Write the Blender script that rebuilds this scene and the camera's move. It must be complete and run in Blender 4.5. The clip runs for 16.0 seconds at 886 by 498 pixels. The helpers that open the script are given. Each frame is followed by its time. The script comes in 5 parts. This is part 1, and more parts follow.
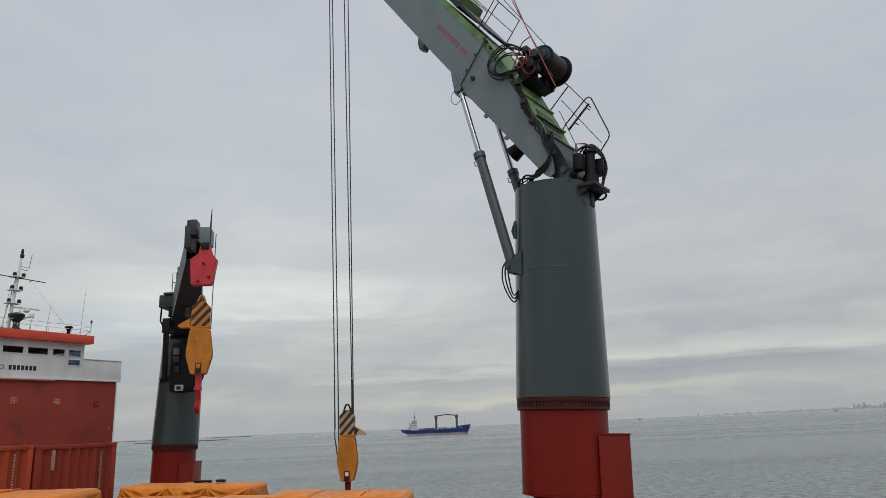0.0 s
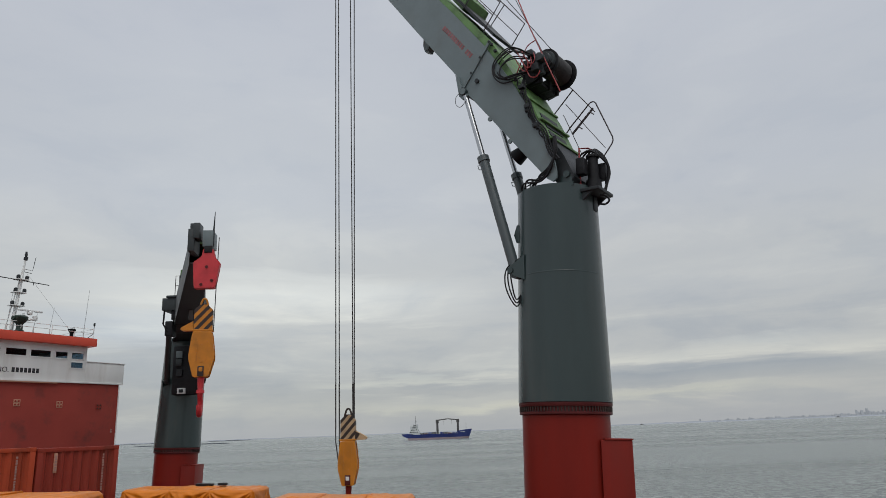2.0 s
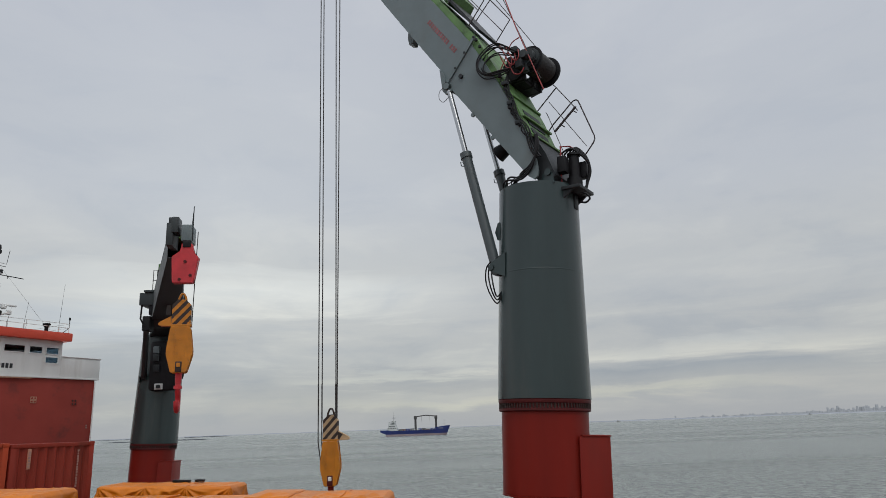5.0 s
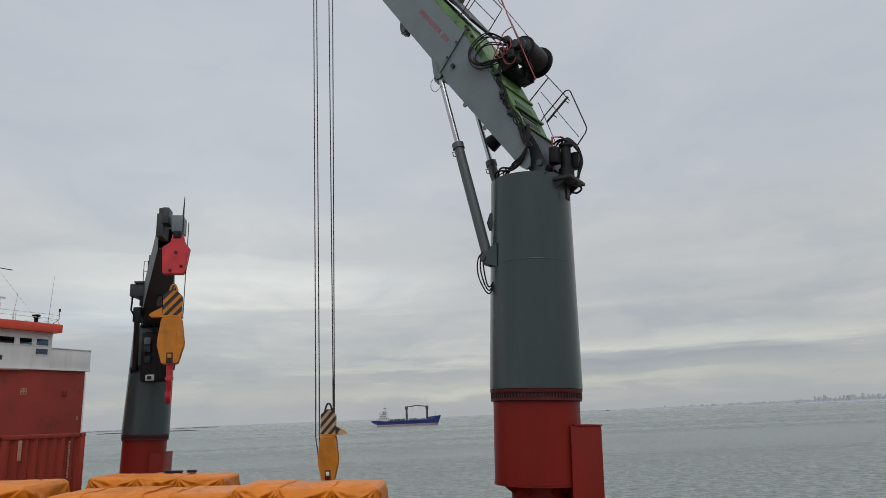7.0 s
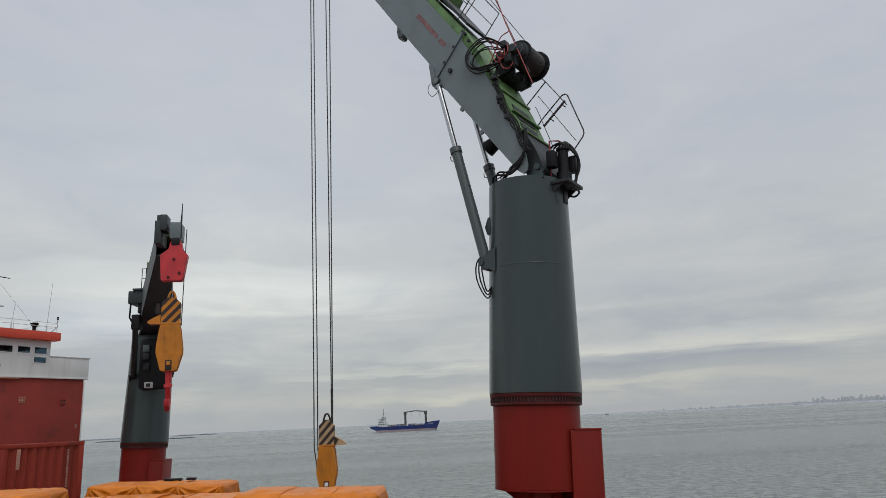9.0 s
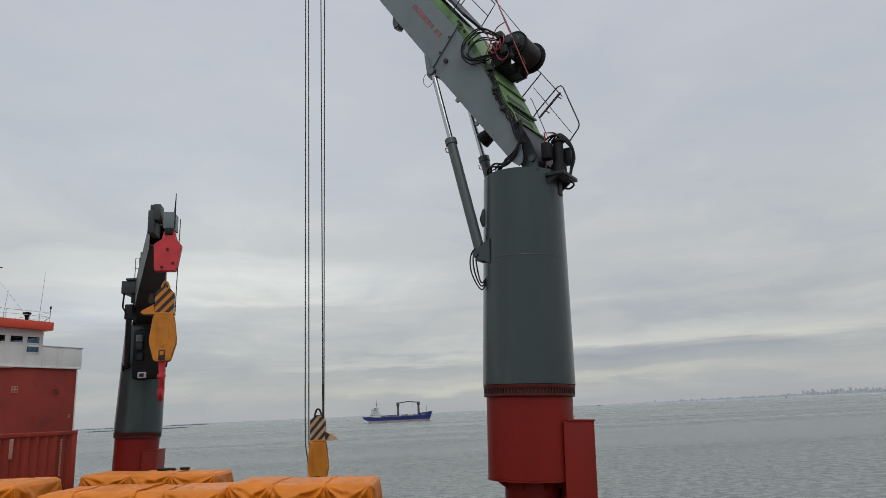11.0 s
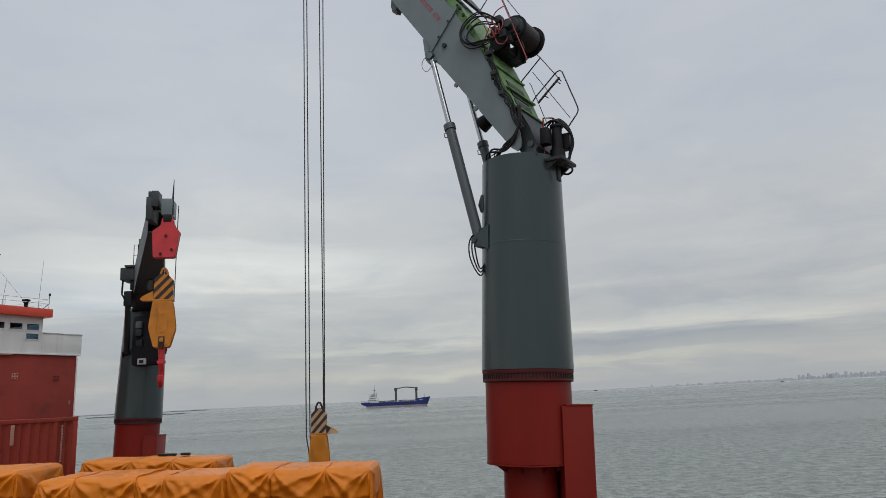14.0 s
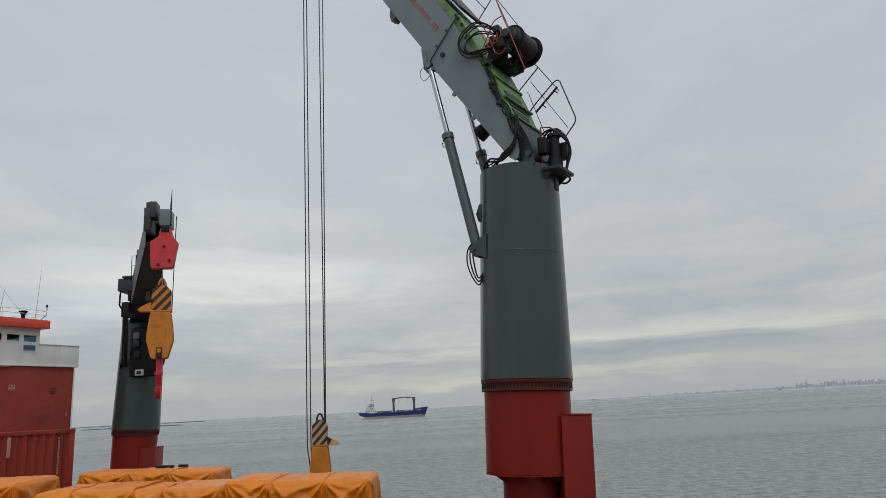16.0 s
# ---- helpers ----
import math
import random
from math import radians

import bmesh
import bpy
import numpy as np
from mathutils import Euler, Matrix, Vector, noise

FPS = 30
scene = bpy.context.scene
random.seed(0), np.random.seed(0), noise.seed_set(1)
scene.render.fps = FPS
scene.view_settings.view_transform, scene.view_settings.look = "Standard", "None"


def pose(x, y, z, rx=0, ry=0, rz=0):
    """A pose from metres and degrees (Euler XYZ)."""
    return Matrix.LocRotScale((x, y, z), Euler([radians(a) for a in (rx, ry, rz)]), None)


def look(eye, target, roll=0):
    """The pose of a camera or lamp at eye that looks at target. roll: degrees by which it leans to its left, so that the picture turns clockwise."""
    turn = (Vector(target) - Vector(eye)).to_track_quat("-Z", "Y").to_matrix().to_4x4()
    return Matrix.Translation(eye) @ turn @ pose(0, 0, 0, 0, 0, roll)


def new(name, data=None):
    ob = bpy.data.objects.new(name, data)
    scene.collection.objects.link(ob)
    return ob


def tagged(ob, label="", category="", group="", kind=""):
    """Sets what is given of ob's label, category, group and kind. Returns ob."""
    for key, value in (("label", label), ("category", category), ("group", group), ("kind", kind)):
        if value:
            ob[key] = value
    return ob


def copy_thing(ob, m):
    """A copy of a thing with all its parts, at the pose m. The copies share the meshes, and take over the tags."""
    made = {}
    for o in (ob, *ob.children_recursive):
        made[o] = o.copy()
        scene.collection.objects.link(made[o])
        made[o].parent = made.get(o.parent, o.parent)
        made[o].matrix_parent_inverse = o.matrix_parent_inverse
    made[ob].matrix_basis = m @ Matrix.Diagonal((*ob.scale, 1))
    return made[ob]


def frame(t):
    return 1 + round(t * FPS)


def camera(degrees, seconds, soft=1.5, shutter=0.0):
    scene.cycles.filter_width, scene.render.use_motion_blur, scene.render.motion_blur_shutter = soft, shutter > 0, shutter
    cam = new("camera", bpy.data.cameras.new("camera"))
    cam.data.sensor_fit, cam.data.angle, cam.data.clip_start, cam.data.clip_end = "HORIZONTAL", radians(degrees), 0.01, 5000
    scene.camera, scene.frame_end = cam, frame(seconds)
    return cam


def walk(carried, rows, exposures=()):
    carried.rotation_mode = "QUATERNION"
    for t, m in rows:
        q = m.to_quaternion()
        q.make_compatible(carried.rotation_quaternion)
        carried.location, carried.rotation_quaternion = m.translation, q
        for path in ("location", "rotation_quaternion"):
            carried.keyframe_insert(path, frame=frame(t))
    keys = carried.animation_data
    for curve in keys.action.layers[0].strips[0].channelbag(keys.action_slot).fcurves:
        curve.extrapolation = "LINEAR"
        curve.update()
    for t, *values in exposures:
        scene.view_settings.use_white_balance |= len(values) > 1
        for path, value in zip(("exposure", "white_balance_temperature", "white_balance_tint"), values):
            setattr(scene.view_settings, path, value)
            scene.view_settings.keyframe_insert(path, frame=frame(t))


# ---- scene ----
cam = camera(65.0, 16.0, soft=0.85)
EYE = (0.0, 0.0, 12.0)
# seconds, yaw, pitch, roll of the camera, which is held in place
TURNS = [
    (0.0, 1.47, 14.26, 2.37), (0.5, 1.81, 13.88, 2.08), (1.0, 1.61, 13.81, 1.92), (1.5, 1.64, 14.27, 2.10),
    (2.0, 1.64, 14.60, 2.12), (2.5, 1.29, 14.40, 2.51), (3.0, 0.93, 13.72, 2.23), (3.5, 0.74, 14.03, 2.22),
    (6.0, -0.41, 14.27, 1.92), (6.5, -0.52, 14.07, 2.02), (7.0, -0.64, 13.46, 2.24), (7.5, -0.78, 13.45, 2.35),
    (8.0, -0.70, 13.73, 2.54), (8.5, -0.43, 13.88, 2.47), (9.0, -0.66, 13.85, 2.73), (11.5, -1.22, 13.04, 2.51),
    (12.0, -1.06, 13.24, 2.51), (12.5, -0.87, 12.94, 2.33), (13.0, -0.98, 12.55, 2.59), (13.5, -1.27, 12.15, 2.79),
    (14.0, -1.25, 11.95, 2.72), (14.5, -1.30, 12.46, 2.61), (15.0, -1.37, 12.55, 2.59), (15.5, -1.28, 12.68, 2.43),
    (16.0, -1.35, 12.73, 2.98)]
walk(cam, [(t, pose(*EYE, 90 + p, r, y)) for t, y, p, r in TURNS])

# ---- world, sun ----
SUN_ELEVATION, SUN_AZIMUTH = 58.0, 172.0   # degrees; azimuth clockwise from straight ahead


def make_world():
    w = bpy.data.worlds.new("overcast_sky")
    scene.world = w
    w.use_nodes = True
    nt = w.node_tree
    nt.nodes.clear()
    N, L = nt.nodes.new, nt.links.new

    def math_(op, a, b=None, c=None):
        n = N("ShaderNodeMath")
        n.operation = op
        for i, v in enumerate((a, b, c)):
            if v is None:
                continue
            if isinstance(v, (int, float)):
                n.inputs[i].default_value = v
            else:
                L(v, n.inputs[i])
        return n.outputs[0]

    def ramp(fac, stops, smooth=True):
        n = N("ShaderNodeValToRGB")
        cr = n.color_ramp
        cr.interpolation = "EASE" if smooth else "LINEAR"
        while len(cr.elements) < len(stops):
            cr.elements.new(0.5)
        for e, (p, c) in zip(cr.elements, stops):
            e.position, e.color = p, (*c, 1)
        L(fac, n.inputs[0])
        return n.outputs[0]

    def noise_tex(vec, scale, detail, rough, dist=0.0):
        n = N("ShaderNodeTexNoise")
        n.inputs["Scale"].default_value, n.inputs["Detail"].default_value = scale, detail
        n.inputs["Roughness"].default_value, n.inputs["Distortion"].default_value = rough, dist
        L(vec, n.inputs["Vector"])
        return n.outputs["Fac"]

    co = N("ShaderNodeTexCoord").outputs["Generated"]
    sep = N("ShaderNodeSeparateXYZ")
    L(co, sep.inputs[0])
    x, y, z = sep.outputs
    up = math_("MAXIMUM", z, 0.0)
    den = math_("ADD", up, 0.10)
    flat = N("ShaderNodeCombineXYZ")
    L(math_("DIVIDE", x, den), flat.inputs[0])
    L(math_("DIVIDE", y, den), flat.inputs[1])
    # banks of cloud lying flat over the sea, seen edge-on towards the horizon
    big = noise_tex(flat.outputs[0], 0.42, 4.0, 0.52, 0.5)
    band = N("ShaderNodeCombineXYZ")
    L(math_("MULTIPLY", x, 2.4), band.inputs[0])
    L(math_("MULTIPLY", z, 16.0), band.inputs[1])
    L(math_("MULTIPLY_ADD", y, 0.4, 5.3), band.inputs[2])
    streak = noise_tex(band.outputs[0], 1.6, 9.0, 0.60, 0.35)
    soft = N("ShaderNodeCombineXYZ")
    L(math_("MULTIPLY", x, 2.4), soft.inputs[0])
    L(math_("MULTIPLY", z, 5.6), soft.inputs[1])
    L(y, soft.inputs[2])
    puff = noise_tex(soft.outputs[0], 2.3, 7.0, 0.58, 0.35)
    base = ramp(up, [(0.0, (0.385, 0.40, 0.415)), (0.035, (0.445, 0.453, 0.445)), (0.11, (0.470, 0.485, 0.487)), (0.20, (0.495, 0.515, 0.527)),
                     (0.34, (0.485, 0.515, 0.560)), (0.58, (0.505, 0.535, 0.592)), (1.0, (1.25, 1.27, 1.30))])
    tone = ramp(big, [(0.30, (0.97, 0.974, 0.983)), (0.52, (1.0, 1.0, 1.0)), (0.72, (1.03, 1.026, 1.02))])
    low = ramp(up, [(0.0, (0.2, 0.2, 0.2)), (0.03, (0.9, 0.9, 0.9)), (0.10, (0.75, 0.75, 0.75)), (0.26, (0, 0, 0))])
    glow = ramp(streak, [(0.38, (0.90, 0.92, 0.955)), (0.51, (1.0, 1.0, 1.0)), (0.66, (1.17, 1.155, 1.105))])
    haze = ramp(puff, [(0.32, (0.915, 0.932, 0.96)), (0.5, (1, 1, 1)), (0.68, (1.085, 1.072, 1.045))])

    # long cloud banks: a dark bank low over the far city with a lit rim, and a brighter gap in the cloud above the deckhouse
    wavy = math_("MULTIPLY_ADD", math_("SUBTRACT", streak, 0.5), 0.085, z)

    def bank(height, half, x0, x1, x2, x3):
        v = math_("MAXIMUM", math_("SUBTRACT", 1.0, math_("ABSOLUTE", math_("DIVIDE", math_("SUBTRACT", wavy, height), half))), 0.0)
        a = math_("MINIMUM", math_("MAXIMUM", math_("DIVIDE", math_("SUBTRACT", x, x0), x1 - x0), 0.0), 1.0)
        b = math_("MINIMUM", math_("MAXIMUM", math_("DIVIDE", math_("SUBTRACT", x3, x), x3 - x2), 0.0), 1.0)
        return math_("MULTIPLY", math_("MULTIPLY", math_("POWER", v, 0.7), a), b)

    def mul(a, b, fac=None):
        n = N("ShaderNodeMix")
        n.data_type, n.blend_type = "RGBA", "MULTIPLY"
        n.inputs[0].default_value = 1.0
        if fac is not None:
            L(fac, n.inputs[0])
        L(a, n.inputs[6])
        L(b, n.inputs[7])
        return n.outputs[2]

    # thinner cloud low on the left, where more daylight comes through
    thin = N("ShaderNodeVectorMath")
    thin.operation = "DOT_PRODUCT"
    L(co, thin.inputs[0])
    thin.inputs[1].default_value = Vector((-0.30, 0.935, 0.17)).normalized()
    light = ramp(thin.outputs["Value"], [(0.90, (1, 1, 1)), (0.965, (1.06, 1.06, 1.05)), (1.0, (1.12, 1.12, 1.10))])
    calm = ramp(up, [(0.0, (0.8, 0.8, 0.8)), (0.20, (1, 1, 1)), (0.42, (0.45, 0.45, 0.45))])
    cloud = mul(mul(mul(mul(base, tone), haze, calm), glow, low), light)

    def tinted(col, fac):
        n = N("ShaderNodeRGB")
        n.outputs[0].default_value = (*col, 1)
        return mul(cloud, n.outputs[0], fac)

    for fac, col in ((bank(0.060, 0.017, -0.02, 0.20, 0.42, 0.72), (0.77, 0.81, 0.87)),
                     (bank(0.088, 0.012, -0.20, 0.20, 0.40, 0.60), (1.22, 1.20, 1.14)),
                     (bank(0.036, 0.012, -0.30, 0.05, 0.34, 0.46), (1.17, 1.155, 1.06)),
                     (bank(0.185, 0.038, -0.56, -0.36, -0.14, 0.06), (1.27, 1.26, 1.22)),
                     (bank(0.055, 0.070, -0.64, -0.46, -0.04, 0.12), (0.84, 0.86, 0.89)),
                     (bank(0.066, 0.008, -0.24, -0.14, 0.02, 0.10), (1.22, 1.21, 1.14)),
                     (bank(0.140, 0.030, -0.60, -0.44, -0.36, -0.28), (1.05, 1.09, 1.15))):
        cloud = tinted(col, fac)
    sky = N("ShaderNodeTexSky")
    sky.sky_type, sky.sun_disc = "NISHITA", False
    sky.sun_elevation, sky.sun_rotation = radians(SUN_ELEVATION), radians(SUN_AZIMUTH)
    bg1, bg2, add = N("ShaderNodeBackground"), N("ShaderNodeBackground"), N("ShaderNodeAddShader")
    L(cloud, bg1.inputs[0])
    L(sky.outputs[0], bg2.inputs[0])
    bg1.inputs[1].default_value, bg2.inputs[1].default_value = 1.0, 0.004
    L(bg1.outputs[0], add.inputs[0])
    L(bg2.outputs[0], add.inputs[1])
    L(add.outputs[0], N("ShaderNodeOutputWorld").inputs[0])


make_world()
sun = new("sun", bpy.data.lights.new("sun", "SUN"))
sun.data.energy, sun.data.angle, sun.data.color = 0.8, radians(40), (1.0, 0.96, 0.90)
_e, _a = radians(SUN_ELEVATION), radians(SUN_AZIMUTH)
sun.matrix_world = look((math.sin(_a) * math.cos(_e) * 60, math.cos(_a) * math.cos(_e) * 60, 12 + math.sin(_e) * 60), (0, 0, 12))
scene.view_settings.exposure = 0.0


# ---- materials ----
def mat(name, color, rough=0.5, metal=0.0, vary=0.12, scale=1.5, grain=60.0, bump=0.02, dirt_or_shade=None, dirt_or_shade_amount=0.35, dirt_or_shade_scale=0.8,
        streaks=False, spec=0.5, glow=0.0):
    """Painted or raw surface: large stains, fine grain, relief; optional dirt or rust with its own shapes, which on the
    boom's green back also stands in for shade.
    """
    m = bpy.data.materials.new(name)
    m.use_nodes = True
    nt = m.node_tree
    N, L = nt.nodes.new, nt.links.new
    b = nt.nodes["Principled BSDF"]
    b.inputs["Metallic"].default_value = metal
    b.inputs["Specular IOR Level"].default_value = spec
    co = N("ShaderNodeTexCoord").outputs["Object"]
    vec = co
    if streaks:
        mp = N("ShaderNodeMapping")
        mp.inputs["Scale"].default_value = (1, 1, 0.16)
        L(co, mp.inputs[0])
        vec = mp.outputs[0]
    n1 = N("ShaderNodeTexNoise")
    n1.inputs["Scale"].default_value, n1.inputs["Detail"].default_value = scale, 5
    L(vec, n1.inputs["Vector"])
    n2 = N("ShaderNodeTexNoise")
    n2.inputs["Scale"].default_value, n2.inputs["Detail"].default_value = grain, 3
    L(co, n2.inputs["Vector"])
    r1 = N("ShaderNodeMapRange")
    L(n1.outputs["Fac"], r1.inputs[0])
    r1.inputs[1].default_value, r1.inputs[2].default_value = 0.3, 0.7
    r1.inputs[3].default_value, r1.inputs[4].default_value = 1 - vary, 1 + vary
    r2 = N("ShaderNodeMapRange")
    L(n2.outputs["Fac"], r2.inputs[0])
    r2.inputs[3].default_value, r2.inputs[4].default_value = 1 - vary * 0.5, 1 + vary * 0.5
    mm = N("ShaderNodeMath")
    mm.operation = "MULTIPLY"
    L(r1.outputs[0], mm.inputs[0])
    L(r2.outputs[0], mm.inputs[1])
    sc = N("ShaderNodeVectorMath")
    sc.operation = "SCALE"
    sc.inputs[0].default_value = color
    L(mm.outputs[0], sc.inputs["Scale"])
    out = sc.outputs[0]
    if dirt_or_shade:
        n3 = N("ShaderNodeTexNoise")
        n3.inputs["Scale"].default_value, n3.inputs["Detail"].default_value, n3.inputs["Roughness"].default_value = dirt_or_shade_scale, 8, 0.65
        L(vec, n3.inputs["Vector"])
        r3 = N("ShaderNodeMapRange")
        L(n3.outputs["Fac"], r3.inputs[0])
        r3.inputs[1].default_value, r3.inputs[2].default_value = 0.52, 0.72
        r3.inputs[3].default_value, r3.inputs[4].default_value = 0.0, dirt_or_shade_amount
        mx = N("ShaderNodeMix")
        mx.data_type = "RGBA"
        L(r3.outputs[0], mx.inputs[0])
        L(out, mx.inputs[6])
        mx.inputs[7].default_value = (*dirt_or_shade, 1)
        out = mx.outputs[2]
    L(out, b.inputs["Base Color"])
    rr = N("ShaderNodeMapRange")
    L(n1.outputs["Fac"], rr.inputs[0])
    rr.inputs[3].default_value, rr.inputs[4].default_value = max(rough - 0.10, 0.03), min(rough + 0.10, 1)
    L(rr.outputs[0], b.inputs["Roughness"])
    if bump:
        ad = N("ShaderNodeMath")
        ad.operation = "MULTIPLY_ADD"
        L(n1.outputs["Fac"], ad.inputs[0])
        ad.inputs[1].default_value = 2.0
        L(n2.outputs["Fac"], ad.inputs[2])
        bp = N("ShaderNodeBump")
        bp.inputs["Strength"].default_value, bp.inputs["Distance"].default_value = 0.4, bump
        L(ad.outputs[0], bp.inputs["Height"])
        L(bp.outputs[0], b.inputs["Normal"])
    # even emission in the surface's colour, standing in for distance haze
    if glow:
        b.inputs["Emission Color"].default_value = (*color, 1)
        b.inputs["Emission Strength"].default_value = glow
    return m


M = {}
M["crane_grey"] = mat("crane_grey_paint", (0.033, 0.052, 0.053), 0.23, vary=0.13, scale=1.1, grain=40, bump=0.006, dirt_or_shade=(0.10, 0.085, 0.07), dirt_or_shade_amount=0.25, streaks=True)
M["boom_grey"] = mat("boom_grey_paint", (0.146, 0.188, 0.198), 0.45, vary=0.10, scale=1.3, grain=45, bump=0.006, dirt_or_shade=(0.11, 0.10, 0.09), dirt_or_shade_amount=0.25)
# the green's dark blotches are grime plus painted shade from the winch
M["boom_green"] = mat("boom_green_paint", (0.115, 0.225, 0.075), 0.55, vary=0.25, scale=2.2, bump=0.006, dirt_or_shade=(0.022, 0.028, 0.016), dirt_or_shade_amount=0.95, dirt_or_shade_scale=1.9)
M["red_oxide"] = mat("red_oxide_paint", (0.190, 0.0145, 0.009), 0.42, spec=0.2, vary=0.14, scale=1.2, grain=35, bump=0.006, dirt_or_shade=(0.12, 0.025, 0.018), dirt_or_shade_amount=0.4, streaks=True)
M["ring_red"] = mat("dark_red_ring_paint", (0.085, 0.012, 0.012), 0.5, spec=0.3, vary=0.2, scale=2.5, bump=0.004)
M["house_red"] = mat("house_red_paint", (0.30, 0.050, 0.038), 0.6, spec=0.2, vary=0.13, scale=0.5, grain=25, bump=0.01, dirt_or_shade=(0.10, 0.04, 0.035), dirt_or_shade_amount=0.75, dirt_or_shade_scale=0.75, streaks=False)
M["white"] = mat("white_paint", (0.77, 0.785, 0.77), 0.5, vary=0.06, scale=0.9, bump=0.006, dirt_or_shade=(0.40, 0.36, 0.30), dirt_or_shade_amount=0.35, streaks=True)
M["roof_red"] = mat("roof_orange_red_paint", (0.72, 0.085, 0.045), 0.5, vary=0.08, scale=1.2, bump=0.004)
M["container_red"] = mat("container_red_paint", (0.262, 0.036, 0.022), 0.5, spec=0.25, vary=0.16, scale=0.9, grain=30, bump=0.008, dirt_or_shade=(0.075, 0.025, 0.016), dirt_or_shade_amount=0.55, streaks=True)
M["container_orange"] = mat("container_orange_paint", (0.40, 0.062, 0.023), 0.5, spec=0.25, vary=0.14, scale=0.9, grain=30, bump=0.008, dirt_or_shade=(0.12, 0.03, 0.018), dirt_or_shade_amount=0.5, streaks=True)
M["black"] = mat("black_rubber_and_grease", (0.010, 0.010, 0.012), 0.5, spec=0.25, vary=0.3, scale=4, bump=0.008)
M["dark"] = mat("dark_painted_steel", (0.020, 0.024, 0.027), 0.5, spec=0.35, vary=0.25, scale=2.5, bump=0.008)
M["lc_dark"] = mat("dark_grey_green_paint", (0.028, 0.037, 0.040), 0.5, vary=0.2, scale=1.5, bump=0.006)
M["chrome"] = mat("chromed_rod", (0.44, 0.45, 0.46), 0.22, metal=1.0, vary=0.05, bump=0.0)
M["rope"] = mat("greased_wire_rope", (0.035, 0.034, 0.034), 0.55, vary=0.3, scale=12, bump=0.004)
M["yellow"] = mat("hook_yellow_paint", (0.54, 0.195, 0.010), 0.45, vary=0.15, scale=2.5, bump=0.008, dirt_or_shade=(0.16, 0.075, 0.02), dirt_or_shade_amount=0.6, dirt_or_shade_scale=1.8)
M["hook_red"] = mat("signal_red_paint", (0.58, 0.035, 0.045), 0.45, vary=0.15, scale=2.2, bump=0.008, dirt_or_shade=(0.2, 0.02, 0.02), dirt_or_shade_amount=0.5)
M["stripe_pale"] = mat("worn_cream_paint", (0.47, 0.33, 0.19), 0.6, vary=0.25, scale=3, bump=0.01, dirt_or_shade=(0.18, 0.08, 0.04), dirt_or_shade_amount=0.5)
M["stripe_dark"] = mat("worn_black_paint", (0.030, 0.018, 0.014), 0.6, vary=0.3, scale=3, bump=0.01)
M["red_pipe"] = mat("red_painted_tube", (0.30, 0.032, 0.035), 0.45, vary=0.2, scale=3, bump=0.003)
M["rail"] = mat("painted_handrail", (0.055, 0.045, 0.050), 0.5, vary=0.2, scale=3, bump=0.002)
M["magenta"] = mat("faded_red_lettering", (0.27, 0.095, 0.10), 0.6, vary=0.25, scale=5, bump=0.0)
M["mark"] = mat("white_marking", (0.36, 0.22, 0.19), 0.6, vary=0.2, scale=6, bump=0.0)
M["mark_black"] = mat("black_marking", (0.03, 0.03, 0.035), 0.6, vary=0.2, scale=6, bump=0.0)
M["patch"] = mat("pale_pink_patch", (0.48, 0.24, 0.16), 0.6, vary=0.2, scale=5, bump=0.0)
M["deck"] = mat("deck_paint", (0.13, 0.05, 0.04), 0.7, vary=0.2, scale=0.6, bump=0.01, dirt_or_shade=(0.08, 0.04, 0.03), dirt_or_shade_amount=0.6)
M["ship_blue"] = mat("blue_hull_paint", (0.020, 0.036, 0.185), 0.55, vary=0.15, scale=0.08, grain=2, bump=0.0, dirt_or_shade=(0.05, 0.06, 0.12), dirt_or_shade_amount=0.4, dirt_or_shade_scale=0.1)
M["ship_boot"] = mat("faded_red_boot_topping", (0.30, 0.235, 0.25), 0.6, vary=0.15, scale=0.08, grain=2, bump=0.0)
M["ship_white"] = mat("far_white_paint", (0.58, 0.60, 0.60), 0.6, vary=0.1, scale=0.1, grain=2, bump=0.0)
M["ship_gear"] = mat("far_brown_grey_gear", (0.075, 0.072, 0.070), 0.6, vary=0.15, scale=0.1, grain=2, bump=0.0)
M["rock"] = mat("breakwater_rock", (0.055, 0.065, 0.075), 0.9, vary=0.3, scale=0.2, grain=2, bump=0.3)
# distance haze is put into city and shore: pale colour plus faint glow
M["city_haze_glow"] = mat("hazy_city", (0.29, 0.308, 0.328), 1.0, vary=0.05, scale=0.004, grain=0.03, bump=0.0, spec=0.0, glow=0.37)
M["shore_haze_glow"] = mat("hazy_shore", (0.23, 0.25, 0.28), 1.0, vary=0.1, scale=0.004, grain=0.03, bump=0.0, spec=0.0, glow=0.3)
M["foam"] = mat("pale_shoal_water", (0.46, 0.49, 0.51), 0.8, vary=0.1, scale=0.01, grain=0.1, bump=0.0, spec=0.1)
M["antenna"] = mat("grey_antenna_wire", (0.20, 0.21, 0.22), 0.5, vary=0.1, scale=3, bump=0.0)
M["dark_green"] = mat("dark_green_paint", (0.020, 0.040, 0.030), 0.5, vary=0.2, scale=2, bump=0.004)
M["barrel"] = mat("grey_cylinder_paint", (0.072, 0.090, 0.096), 0.4, vary=0.12, scale=1.5, grain=40, bump=0.004, dirt_or_shade=(0.05, 0.045, 0.04), dirt_or_shade_amount=0.4, streaks=True)
M["lamp_lens"] = mat("lamp_lens", (0.55, 0.57, 0.56), 0.2, vary=0.05, bump=0.0)


